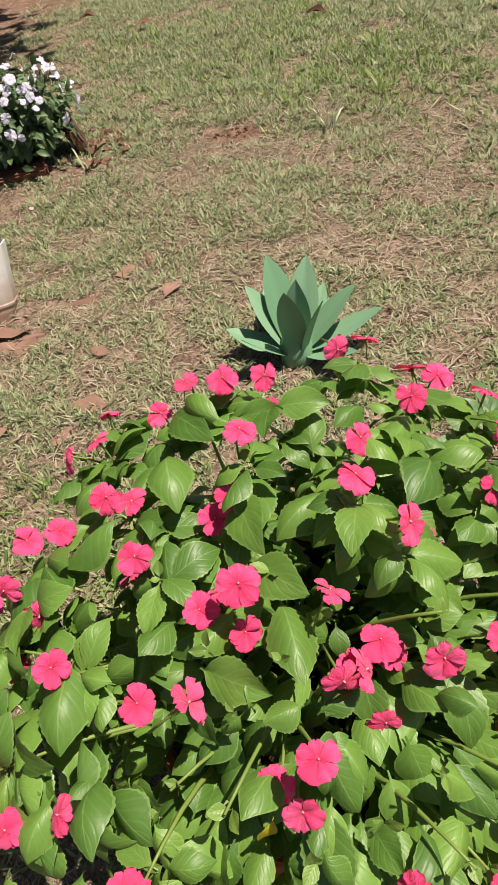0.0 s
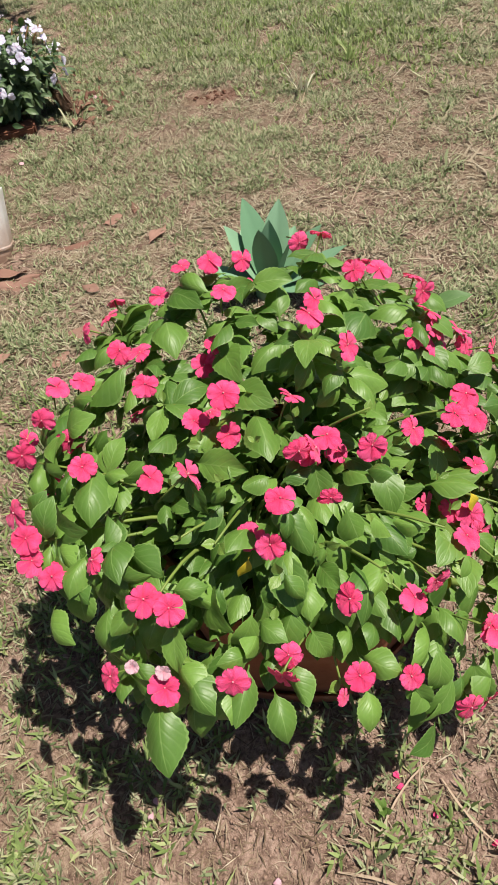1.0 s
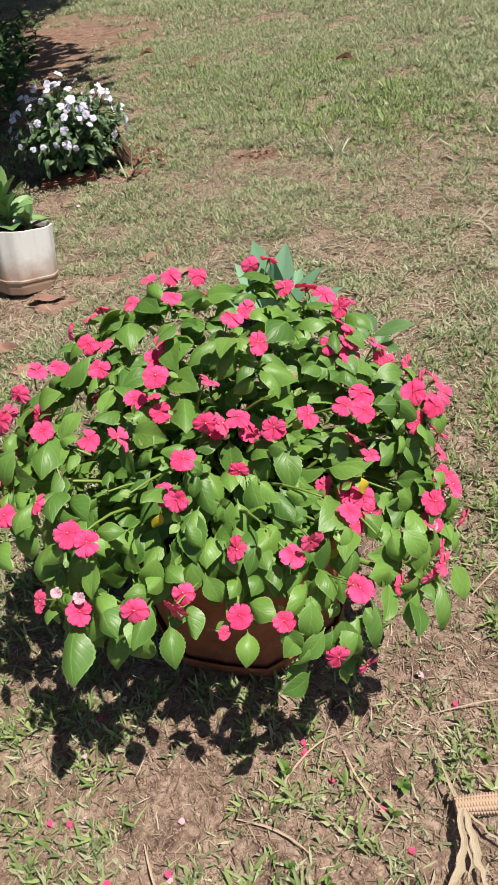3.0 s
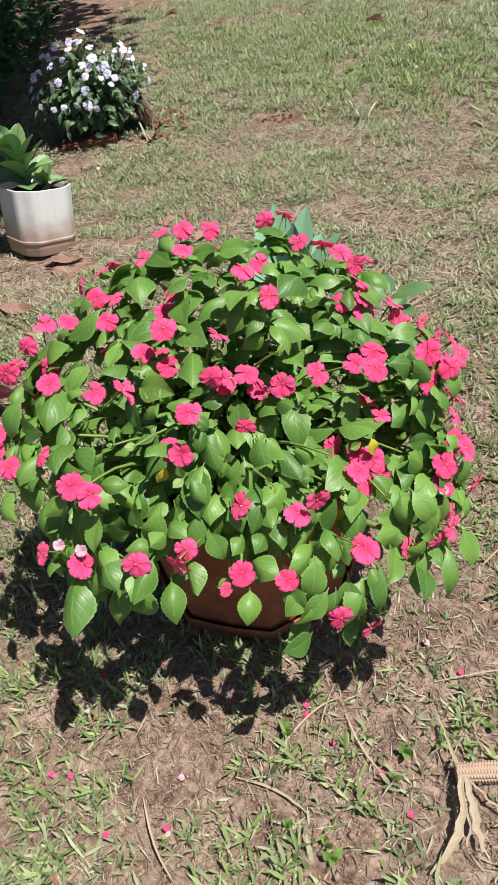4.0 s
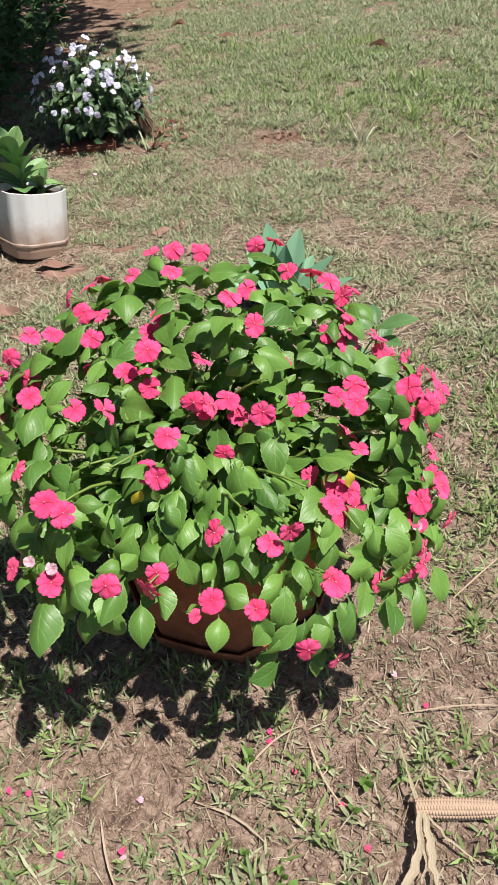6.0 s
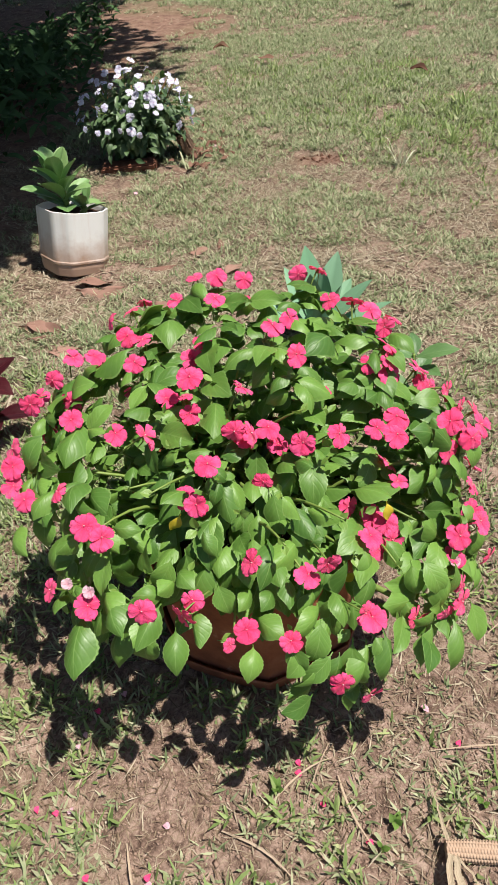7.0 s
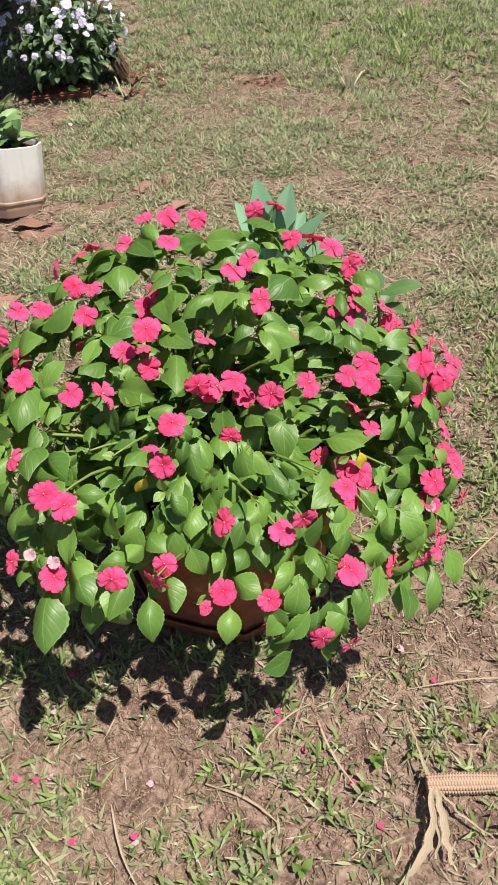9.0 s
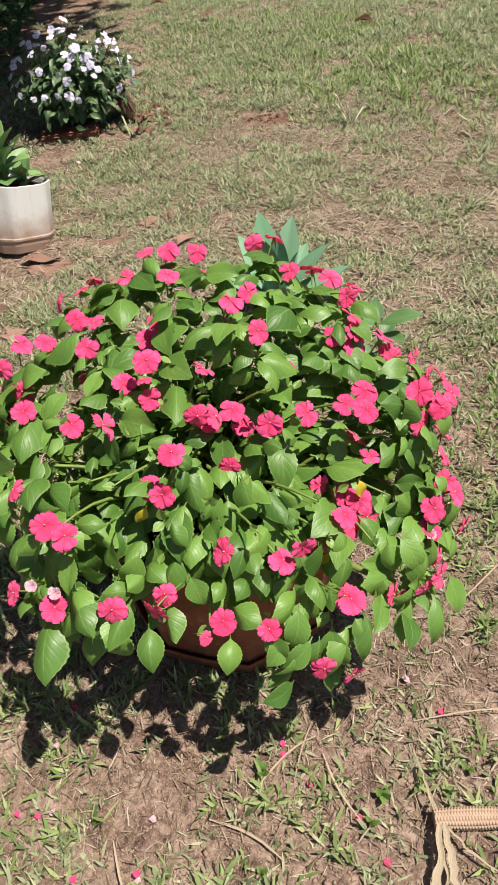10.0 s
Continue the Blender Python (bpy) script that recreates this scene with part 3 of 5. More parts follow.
FLOWERS_TURNED = [
    (0.007, 0.593, 0.575), (-0.049, 0.788, 0.534), (0.033, 0.733, 0.566), (0.077, 0.72, 0.618),
    (0.287, 0.75, 0.616), (0.346, 0.769, 0.542), (0.477, 0.613, 0.474), (0.502, 0.585, 0.489),
    (0.521, 0.55, 0.483), (0.543, 0.555, 0.468), (0.252, 0.594, 0.617), (-0.009, 0.546, 0.509),
    (0.115, 0.438, 0.549), (0.407, 0.466, 0.438), (0.498, 0.457, 0.472), (0.246, 0.418, 0.511),
    (0.229, 0.365, 0.485), (0.067, 0.366, 0.402), (0.538, 0.449, 0.409), (0.548, 0.52, 0.384),
    (0.566, 0.376, 0.331), (0.216, 0.379, 0.566), (0.139, 0.178, 0.418), (-0.048, 0.709, 0.561),
    (0.094, 0.488, 0.542), (0.122, 0.322, 0.492), (0.417, 0.703, 0.549), (0.453, 0.599, 0.52),
    (0.235, 0.413, 0.548), (0.074, 0.462, 0.558), (0.197, 0.438, 0.600), (0.113, 0.573, 0.583),
    (0.402, 0.576, 0.580), (0.462, 0.591, 0.501), (0.525, 0.492, 0.481), (0.204, 0.388, 0.553),
    (0.421, 0.399, 0.462), (0.397, 0.326, 0.395), (0.448, 0.245, 0.351), (0.378, 0.200, 0.419),
    (0.351, 0.372, 0.433),
]
BUDS = [(0.166, 0.689, 0.592), (0.31, 0.544, 0.514), (0.204, 0.156, 0.391)]
FLOWERS_CROWN = [
    (-0.178, 0.545, 0.491), (0.018, 0.511, 0.589), (0.092, 0.57, 0.555), (-0.089, 0.603, 0.534),
    (-0.123, 0.59, 0.539), (-0.091, 0.706, 0.543), (-0.022, 0.603, 0.577), (0.119, 0.702, 0.632),
    (0.135, 0.602, 0.648), (0.165, 0.702, 0.626), (0.253, 0.746, 0.61), (0.313, 0.634, 0.624),
]
FLOWERS_BACK = [
    (0.378, 0.766, 0.527), (0.397, 0.594, 0.601), (0.379, 0.548, 0.567), (0.406, 0.555, 0.542),
    (0.389, 0.55, 0.499), (0.235, 0.517, 0.653),
]
FLOWERS_LEFT = [
    (-0.144, 0.481, 0.462), (-0.077, 0.439, 0.53), (0.018, 0.38, 0.557), (0.064, 0.373, 0.561),
    (-0.066, 0.318, 0.496), (-0.122, 0.317, 0.477), (-0.002, 0.252, 0.502), (0.025, 0.242, 0.492),
    (-0.065, 0.214, 0.403), (0.002, 0.187, 0.41), (0.082, 0.18, 0.417), (-0.167, 0.488, 0.518),
    (-0.139, 0.531, 0.536), (-0.109, 0.513, 0.506), (-0.185, 0.425, 0.477), (-0.153, 0.364, 0.498),
    (-0.15, 0.344, 0.477),
]
FLOWERS_FRONT = [
    (0.119, 0.455, 0.604), (0.273, 0.472, 0.634), (0.196, 0.365, 0.581), (0.286, 0.392, 0.54),
    (0.336, 0.398, 0.553), (0.167, 0.312, 0.569), (0.147, 0.294, 0.509), (0.228, 0.236, 0.463),
    (0.149, 0.199, 0.424), (0.225, 0.172, 0.404), (0.283, 0.167, 0.394), (0.302, 0.235, 0.446),
    (0.328, 0.243, 0.463), (0.383, 0.305, 0.449), (0.352, 0.145, 0.333), (0.392, 0.178, 0.25),
]
FLOWERS_RIGHT = [
    (0.416, 0.45, 0.543), (0.387, 0.405, 0.56), (0.416, 0.412, 0.542), (0.496, 0.478, 0.513),
    (0.529, 0.467, 0.491), (0.406, 0.356, 0.42), (0.416, 0.34, 0.401), (0.512, 0.352, 0.403),
    (0.532, 0.407, 0.398), (0.542, 0.377, 0.409), (0.516, 0.308, 0.35), (0.511, 0.264, 0.368),
    (0.489, 0.248, 0.359), (0.457, 0.249, 0.346), (0.387, 0.198, 0.413), (0.507, 0.342, 0.375),
    (0.407, 0.561, 0.564), (0.549, 0.516, 0.476), (0.384, 0.366, 0.425),
]


def petal_mesh(name, mat, wide, notch, seed):
    rng = random.Random(seed)
    verts, uvs, faces = [], [], []
    rows, half = 6, 3
    cols = 2 * half + 1
    ph = rng.uniform(0, 6)
    for i in range(rows + 1):
        t = i / rows
        w = wide * (0.10 + 0.90 * math.sin(math.pi * 0.5 * min(1, t * 1.25)) ** 1.2) * math.sqrt(max(0.0, 1 - max(0, (t - 0.62) / 0.40) ** 2.4))
        for j in range(cols):
            u = (j - half) / half
            y = t - (notch * (1 - abs(u)) ** 2 if i == rows else 0) + (0.03 * math.cos(u * 3) if i == rows else 0)
            z = 0.05 * math.sin(2.6 * t) - 0.10 * t * t + 0.095 * math.sin(5 * u + ph) * t - 0.05 * u * u * t
            verts.append((w * u, y, z))
            uvs.append((0.5 + u * 0.5, t))
    for i in range(rows):
        for j in range(cols - 1):
            a = i * cols + j
            faces.append((a, a + 1, a + cols + 1, a + cols))
    return mesh_of(name, verts, faces, mat, uvs)


def eye_mesh(name, stalk_mat):
    """The green stalk, spur and calyx behind a flower."""
    v, f, u = tube([(0, 0, -0.02), (0, 0.06, -0.25), (0, 0.02, -0.75), (0, -0.10, -1.35)], [0.07, 0.045, 0.035, 0.035], 5)
    v2, f2, u2 = tube([(0, 0.02, -0.05), (0, -0.25, -0.30), (0, -0.42, -0.75)], [0.045, 0.025, 0.012], 5)
    n = len(v)
    return mesh_of(name, v + v2, f + [tuple(n + k for k in q) for q in f2], stalk_mat, u + u2)


def bead_mesh(name, mat):
    v, f, u = tube([(0, 0, -0.03), (0, 0, 0.02), (0, 0, 0.06), (0, 0, 0.075)], [0.022, 0.030, 0.022, 0.006], 6)
    return mesh_of(name, v, f, mat, u)


PETALS = [petal_mesh("petal", PETAL, w, k, i) for i, (w, k) in enumerate([(0.48, 0.15), (0.53, 0.10), (0.56, 0.18), (0.51, 0.12), (0.46, 0.07)])]
PETALS_LILAC = [petal_mesh("petal", PETAL_LILAC, w, k, i) for i, (w, k) in enumerate([(0.46, 0.10), (0.54, 0.06)])]
PETALS_PALE = [petal_mesh("petal", PETAL_PALE, w, k, i) for i, (w, k) in enumerate([(0.46, 0.10), (0.54, 0.06)])]
STALK = eye_mesh("stalk", STEM)
BEAD = bead_mesh("eye", EYE)


def flower(parent, at, face, size, rng, petals, label="", cup=None):
    """A five-petalled flower; its stalk is the part, petals and eye hang on it."""
    roll = rng.uniform(-0.5, 0.5)
    face = Vector(face).normalized()
    upish = Vector((0, 0, 1)) - face * face.z
    if upish.length < 0.1:
        upish = Vector((0, 1, 0))
    m = aim(at, upish, face, size) @ Matrix.Rotation(roll, 4, "Z")
    fl = part("flower", STALK, parent, m, label)
    part("eye", BEAD, fl)
    cup = rng.uniform(-16, 14) if cup is None else cup
    for k, a in enumerate((0, 70, -70, 146, -146)):
        s = (0.42, 0.50, 0.50, 0.56, 0.56)[k] * rng.uniform(0.92, 1.08)
        mm = Matrix.Rotation(radians(a + rng.uniform(-7, 7)), 4, "Z") @ Matrix.Translation((0, 0.02, 0.012 * (k % 3))) @ Matrix.Rotation(radians(cup + rng.uniform(-16, 16)), 4, "X") @ Matrix.Diagonal((s * rng.uniform(0.95, 1.15), s, s, 1))
        part("petal", rng.choice(petals), fl, mm)
    return fl


LEAVES = [blade_mesh("leaf", LEAF, ovate, 22, 3, d, f, w, 0.038, tw, seed=i) for i, (d, f, w, tw) in enumerate(
    [(0.55, -0.10, 0.020, 0.1), (0.80, -0.14, 0.026, 0.4), (0.35, 0.16, 0.030, -0.4), (0.95, -0.06, 0.022, 0.3), (0.65, 0.10, 0.020, -0.35), (0.45, -0.20, 0.028, 0.45)])]
LEAVES_INNER = [blade_mesh("leaf", LEAF, ovate, 8, 2, d, -0.06, 0.015, 0.0, tw, seed=12 + i) for i, (d, tw) in enumerate([(0.4, 0.2), (0.25, -0.3), (0.55, 0.1)])]
LEAVES_YOUNG = [blade_mesh("leaf", LEAF_YOUNG, ovate, 10, 3, d, f, 0.015, 0.03, tw, seed=20 + i) for i, (d, f, tw) in enumerate([(0.15, 0.2, 0.2), (-0.12, 0.28, -0.2), (0.3, 0.15, 0.0)])]

plant = thing("impatiens_plant", (0, 0, 0), "large bushy impatiens covered in hot-pink blooms growing in the pot", "flowering plant")
rng = random.Random(11)
all_flowers = [Vector(p) for p in FLOWERS_TURNED + BUDS + FLOWERS_CROWN + FLOWERS_BACK + FLOWERS_LEFT + FLOWERS_FRONT + FLOWERS_RIGHT]
whorls = []
for p in all_flowers:
    n = outward(p)
    high = min(1.0, max(0.0, (p.z - 0.40) / 0.20))
    face = (n * (0.75 if p.x > 0.50 else 0.30) + Vector((0.20, -0.40 - 0.22 * high, 0.78 - 0.28 * high)) + soft_wobble(rng, 0.32)).normalized()
    size = rng.uniform(0.032, 0.041)
    if tuple(round(c, 3) for c in p) in FLOWERS_TURNED:
        face = (n * 0.7 + Vector((0.35, rng.choice((-0.35, 0.35)), 0.30)) + soft_wobble(rng, 0.35)).normalized()
        if p.x > 0.45:
            face = (n * 0.6 + Vector((0.30, -0.35, 0.30)) + soft_wobble(rng, 0.35)).normalized()
        size *= 0.95
    if tuple(round(c, 3) for c in p) in BUDS:
        size = 0.020
    if p.z < 0.37 and p.x > 0.34:
        face = (n * 0.8 + Vector((0.3, -0.35, 0.15)) + soft_wobble(rng, 0.3)).normalized()
    if p.z < 0.36 and p.x > 0.34:
        size *= 0.85
    flower(plant, p, face, size, rng, PETALS)
    w = p - n * 0.020 - Vector((0, 0, 0.008))
    if all((w - q).length > 0.058 for q in whorls):
        whorls.append(w)
# more leaf whorls where the dome would be bare
tries = 0
while tries < 6000:
    tries += 1
    d = Vector((rng.gauss(0, 1), rng.gauss(0, 1), rng.gauss(0, 1))).normalized()
    if d.z < -0.30 or (d.z < 0.36 and d.y < -0.5 and abs(d.x) < 0.6) or (d.z < 0.1 and d.y < -0.4):
        continue
    front = d.dot(Vector((0.05, -0.72, 0.69))) > 0.2
    k = rng.uniform(0.70, 0.84) if front else rng.uniform(0.82, 0.95)
    p = CENTRE + Vector((d.x * RADII.x, d.y * RADII.y, d.z * RADII.z)) * k
    if all((p - q).length > 0.062 for q in whorls):
        whorls.append(p)
# the large leaves that show: foot and tip, in millimetres
LEAF_SPRAY_A = [
    (-35, 636, 565, -73, 606, 550), (-12, 572, 561, -72, 543, 527), (42, 549, 546, 48, 486, 533), (42, 554, 548, 15, 531, 542),
    (44, 558, 551, 80, 491, 566), (-107, 554, 513, -145, 493, 497), (-106, 561, 513, -70, 517, 526), (101, 458, 536, 65, 413, 546),
    (74, 413, 522, 131, 371, 539), (42, 463, 525, 16, 425, 542), (38, 676, 560, 60, 567, 570), (26, 642, 563, 12, 591, 571),
    (114, 656, 611, 69, 701, 606), (41, 725, 566, 97, 639, 590), (60, 704, 570, 21, 692, 571), (-33, 544, 523, -7, 529, 520),
]
LEAF_SPRAY_B = [
    (141, 620, 572, 125, 519, 570), (125, 579, 559, 137, 499, 567), (212, 556, 573, 158, 514, 564), (239, 536, 583, 192, 500, 564),
    (272, 515, 581, 306, 469, 522), (332, 630, 553, 285, 504, 600), (130, 498, 554, 175, 446, 566), (151, 457, 546, 164, 375, 549),
    (305, 552, 545, 329, 532, 523), (249, 594, 611, 288, 567, 602), (263, 642, 611, 233, 605, 627), (267, 635, 609, 294, 633, 602),
    (315, 650, 567, 288, 586, 600), (228, 426, 542, 281, 411, 532), (282, 472, 520, 311, 430, 529), (158, 362, 536, 126, 350, 535),
]
LEAF_SPRAY_C = [
    (216, 397, 513, 218, 355, 477), (202, 392, 531, 176, 350, 541), (359, 564, 529, 383, 529, 513), (384, 549, 503, 344, 492, 518),
    (379, 625, 553, 359, 572, 558), (468, 491, 481, 476, 450, 449), (414, 447, 478, 444, 429, 445), (377, 442, 457, 364, 393, 448),
    (468, 453, 430, 438, 400, 429), (495, 578, 479, 519, 528, 485), (441, 522, 505, 489, 541, 490), (513, 480, 436, 478, 431, 424),
    (502, 467, 412, 524, 435, 402), (502, 507, 475, 519, 475, 464), (-65, 451, 498, -67, 366, 490), (-119, 425, 460, -107, 360, 492),
]
LEAF_SPRAY_D = [
    (-130, 417, 464, -75, 350, 495), (-82, 330, 475, -102, 285, 459), (59, 395, 523, 75, 359, 486), (43, 381, 486, 35, 334, 461),
    (-38, 348, 475, -58, 325, 489), (-32, 341, 475, -30, 277, 492), (-22, 334, 475, 18, 286, 481), (22, 281, 461, 32, 323, 461),
    (29, 290, 449, 75, 272, 421), (31, 300, 444, 61, 352, 418), (23, 244, 444, 17, 196, 411), (64, 318, 397, 85, 228, 425),
    (-21, 254, 469, -48, 233, 448), (-122, 285, 442, -96, 236, 443), (-48, 239, 426, -69, 224, 422), (30, 233, 417, 69, 219, 425),
]
LEAF_SPRAY_E = [
    (20, 212, 400, 47, 171, 404), (33, 204, 397, 58, 152, 389), (99, 208, 403, 65, 191, 419), (-8, 181, 380, -5, 104, 348),
    (-51, 206, 383, -61, 172, 387), (99, 194, 397, 78, 138, 375), (78, 179, 387, 73, 141, 378), (173, 359, 526, 206, 375, 529),
    (163, 335, 528, 183, 336, 507), (165, 335, 517, 166, 312, 494), (173, 342, 497, 193, 298, 458), (180, 350, 493, 205, 316, 460),
    (232, 389, 478, 238, 332, 456), (271, 395, 472, 243, 339, 459), (294, 404, 485, 299, 341, 449), (160, 307, 458, 162, 237, 428),
]
LEAF_SPRAY_F = [
    (203, 290, 441, 218, 245, 457), (186, 276, 434, 183, 229, 426), (281, 295, 431, 255, 238, 435), (293, 287, 432, 274, 296, 446),
    (297, 292, 433, 319, 294, 446), (269, 244, 413, 279, 203, 401), (310, 222, 384, 284, 167, 386), (329, 214, 372, 304, 157, 361),
    (219, 227, 403, 214, 190, 405), (247, 230, 400, 243, 194, 403), (237, 195, 384, 276, 170, 389), (230, 164, 363, 230, 125, 340),
    (126, 169, 382, 135, 122, 351), (150, 196, 393, 166, 151, 377), (297, 171, 357, 277, 137, 343), (307, 139, 295, 272, 108, 304),
]
LEAF_SPRAY_G = [
    (324, 176, 331, 289, 132, 327), (114, 235, 411, 102, 197, 419), (122, 243, 412, 151, 211, 424), (240, 283, 438, 241, 218, 418),
    (220, 253, 439, 222, 217, 422), (364, 362, 421, 332, 320, 440), (366, 341, 418, 337, 270, 444), (379, 305, 393, 368, 241, 408),
    (384, 317, 399, 401, 281, 391), (450, 298, 352, 406, 266, 389), (464, 279, 341, 411, 218, 389), (464, 279, 341, 480, 255, 350),
    (461, 287, 344, 455, 309, 372), (428, 239, 351, 417, 187, 342), (457, 234, 318, 464, 179, 310), (378, 193, 348, 360, 143, 306),
]
LEAF_SPRAY_H = [
    (448, 375, 396, 445, 328, 390), (470, 375, 381, 447, 315, 380), (460, 396, 398, 504, 397, 397), (491, 395, 382, 523, 360, 389),
    (450, 331, 366, 423, 288, 382), (458, 326, 358, 478, 290, 356), (524, 355, 356, 543, 301, 350), (332, 236, 395, 353, 194, 384),
    (359, 202, 365, 345, 182, 359), (390, 196, 362, 408, 182, 332), (368, 154, 269, 376, 121, 261), (486, 258, 332, 498, 216, 330),
    (470, 237, 335, 462, 203, 282), (497, 247, 335, 503, 208, 272), (524, 272, 345, 536, 240, 300), (402, 200, 362, 406, 168, 302),
]
LEAF_SPRAY_I = [
    (318, 190, 395, 306, 158, 352), (363, 186, 362, 364, 170, 288), (308, 160, 285, 277, 135, 279), (333, 170, 352, 297, 141, 332),
    (366, 186, 252, 363, 169, 205), (283, 160, 381, 299, 142, 344), (345, 174, 346, 336, 154, 312), (394, 204, 335, 379, 177, 320),
]


def below_blooms(at, tip):
    """How far a leaf must sink into the crown so that no bloom near it is covered."""
    sink = 0.0
    for p in all_flowers:
        axis = (outward(p) * 0.5 + Vector((0.0, -0.62, 0.72))).normalized()
        for q in (0.35, 0.6, 0.9):
            v = at.lerp(tip, q) - p
            h = v.dot(axis)
            if -0.010 < h < 0.09 and (v - axis * h).length < 0.030:
                sink = max(sink, h + 0.012)
    return sink


def leafy(at, along, face, L, width, me):
    return part("leaf", me, plant, aim(at, along, face, L, width))


for bx, by, bz, tx, ty, tz in LEAF_SPRAY_A + LEAF_SPRAY_B + LEAF_SPRAY_C + LEAF_SPRAY_D + LEAF_SPRAY_E + LEAF_SPRAY_F + LEAF_SPRAY_G + LEAF_SPRAY_H + LEAF_SPRAY_I:
    foot, tip = Vector((bx, by + 4, bz + 4)) / 1000, Vector((tx, ty + 4, tz + 4)) / 1000
    n = outward(foot)
    if (tip - foot).length > 0.080:
        foot = tip + (foot - tip).normalized() * 0.080
    d = tip - foot
    sink = min(0.06, below_blooms(foot, tip)) * (n * 0.4 + Vector((0.0, -0.5, 0.6)))
    foot, tip = foot - sink, tip - sink
    face = n * 0.7 + Vector((0.20, -0.30, 0.50)) + soft_wobble(rng, 0.26)
    leafy(foot - d * 0.10, d, face, d.length * 1.12, rng.uniform(0.86, 1.05) * (1.2 if d.length < 0.05 else 1.0), rng.choice(LEAVES))
for k in range(40):
    x = -0.06 + 0.52 * (k + rng.uniform(0.2, 0.8)) / 40
    lift = rng.uniform(0.0, 1.0)
    foot = Vector((x, 0.235 + 0.35 * (x - 0.2) ** 2 + 0.05 * lift + rng.uniform(-0.02, 0.02), 0.365 + 0.085 * lift))
    if 0.10 < x < 0.185 and lift < 0.5:
        foot.z += 0.05
    d = Vector((rng.uniform(-0.5, 0.5) + 1.2 * (x - 0.2), -rng.uniform(0.25, 0.7), -rng.uniform(0.6, 1.1))).normalized()
    L = rng.uniform(0.046, 0.074)
    foot -= min(0.05, below_blooms(foot, foot + d * L)) * Vector((0.0, -0.6, 0.7))
    leafy(foot, d, Vector((0.15 + 1.5 * (x - 0.2), -0.65, 0.55)) + soft_wobble(rng, 0.28), L, rng.uniform(0.92, 1.08), rng.choice(LEAVES))
v, f, u = tube(bend((0.31, 0.335, 0.325), (0.430, 0.270, 0.352), (0, 0, 0.012), 6), [0.0065, 0.0062, 0.0058, 0.0055, 0.005, 0.0045, 0.004], 7)
part("stem", mesh_of("stem", v, f, STEM, u), plant)
for k in range(14):
    x = rng.uniform(-0.05, 0.115)
    foot = Vector((x, rng.uniform(0.205, 0.255), rng.uniform(0.315, 0.385)))
    d = Vector((rng.uniform(-0.7, 0.3), -rng.uniform(0.2, 0.6), -rng.uniform(0.6, 1.1))).normalized()
    L = rng.uniform(0.050, 0.076)
    foot -= min(0.05, below_blooms(foot, foot + d * L)) * Vector((0.0, -0.6, 0.7))
    leafy(foot, d, Vector((0.0, -0.65, 0.55)) + soft_wobble(rng, 0.28), L, rng.uniform(0.92, 1.08), rng.choice(LEAVES))
YELLOWED = blade_mesh("leaf", LEAF_YELLOW, ovate, 16, 3, 0.45, 0.10, 0.04, 0.03, 0.5, seed=33)
for x, y, z, a in ((0.262, 0.345, 0.430, 200), (0.292, 0.350, 0.425, 150), (0.365, 0.285, 0.395, 230), (0.405, 0.365, 0.455, 170), (0.120, 0.300, 0.480, 210), (0.045, 0.37, 0.41, 190)):
    leafy((x, y, z), (math.sin(radians(a)), -0.3, math.cos(radians(a))), (0.2, -0.8, 0.5), 0.031, 0.95, YELLOWED)
for p in ((-0.035, 0.215, 0.418), (0.004, 0.200, 0.425), (0.506, 0.330, 0.372)):
    flower(plant, p, (0.1, -0.5, 0.8), 0.019, rng, PETALS_PALE, "pale fading bloom", 40)
count = 0
extra = []
for i, w in enumerate(whorls):
    n = outward(w)
    seen = w.y < 0.62 and w.x > 0.02 and n.dot(Vector((0.05, -0.72, 0.69))) > 0.25
    big = rng.uniform(0.042, 0.070) * (0.86 if seen else 1.0)
    turn0 = rng.uniform(0, 6.28)
    t1 = n.cross(Vector((0, 0, 1)))
    t1 = t1.normalized() if t1.length > 0.05 else Vector((1, 0, 0))
    t2 = n.cross(t1)
    low = w.y < 0.29 and w.z < 0.50 and 0.04 < w.x < 0.42
    num = 0 if low else rng.randint(0, 2) if seen else rng.randint(4, 6) if w.x < 0.02 and w.y < 0.6 else rng.randint(5, 7) + (1 if w.z > 0.52 else 0)
    for k in range(num + 2):
        a = turn0 + k * 2.399
        tang = t1 * math.cos(a) + t2 * math.sin(a)
        young = k >= num
        along = tang * (0.85 if not young else 0.6) + n * (0.18 if not young else 0.5) - Vector((0, 0, rng.uniform(0.35, 1.0) if not young else 0.0))
        face = n * 0.8 + Vector((0.15, -0.25, 0.55)) + soft_wobble(rng, 0.38)
        L = big * rng.uniform(0.6, 1.05) * (0.44 if young else 1.0)
        at = w - n * ((0.030 if seen else 0.010) if not young else 0.008) - n * 0.003 * k
        if not young:
            at = at - n * min(0.08 if seen else 0.035, below_blooms(at, at + along.normalized() * L))
        m = aim(at, along, face, L, rng.uniform(0.9, 1.1))
        me = rng.choice(LEAVES_YOUNG if young else LEAVES)
        if count < 170 and not young:
            part("leaf", me, plant, m)
            count += 1
        else:
            extra.append((me, m))
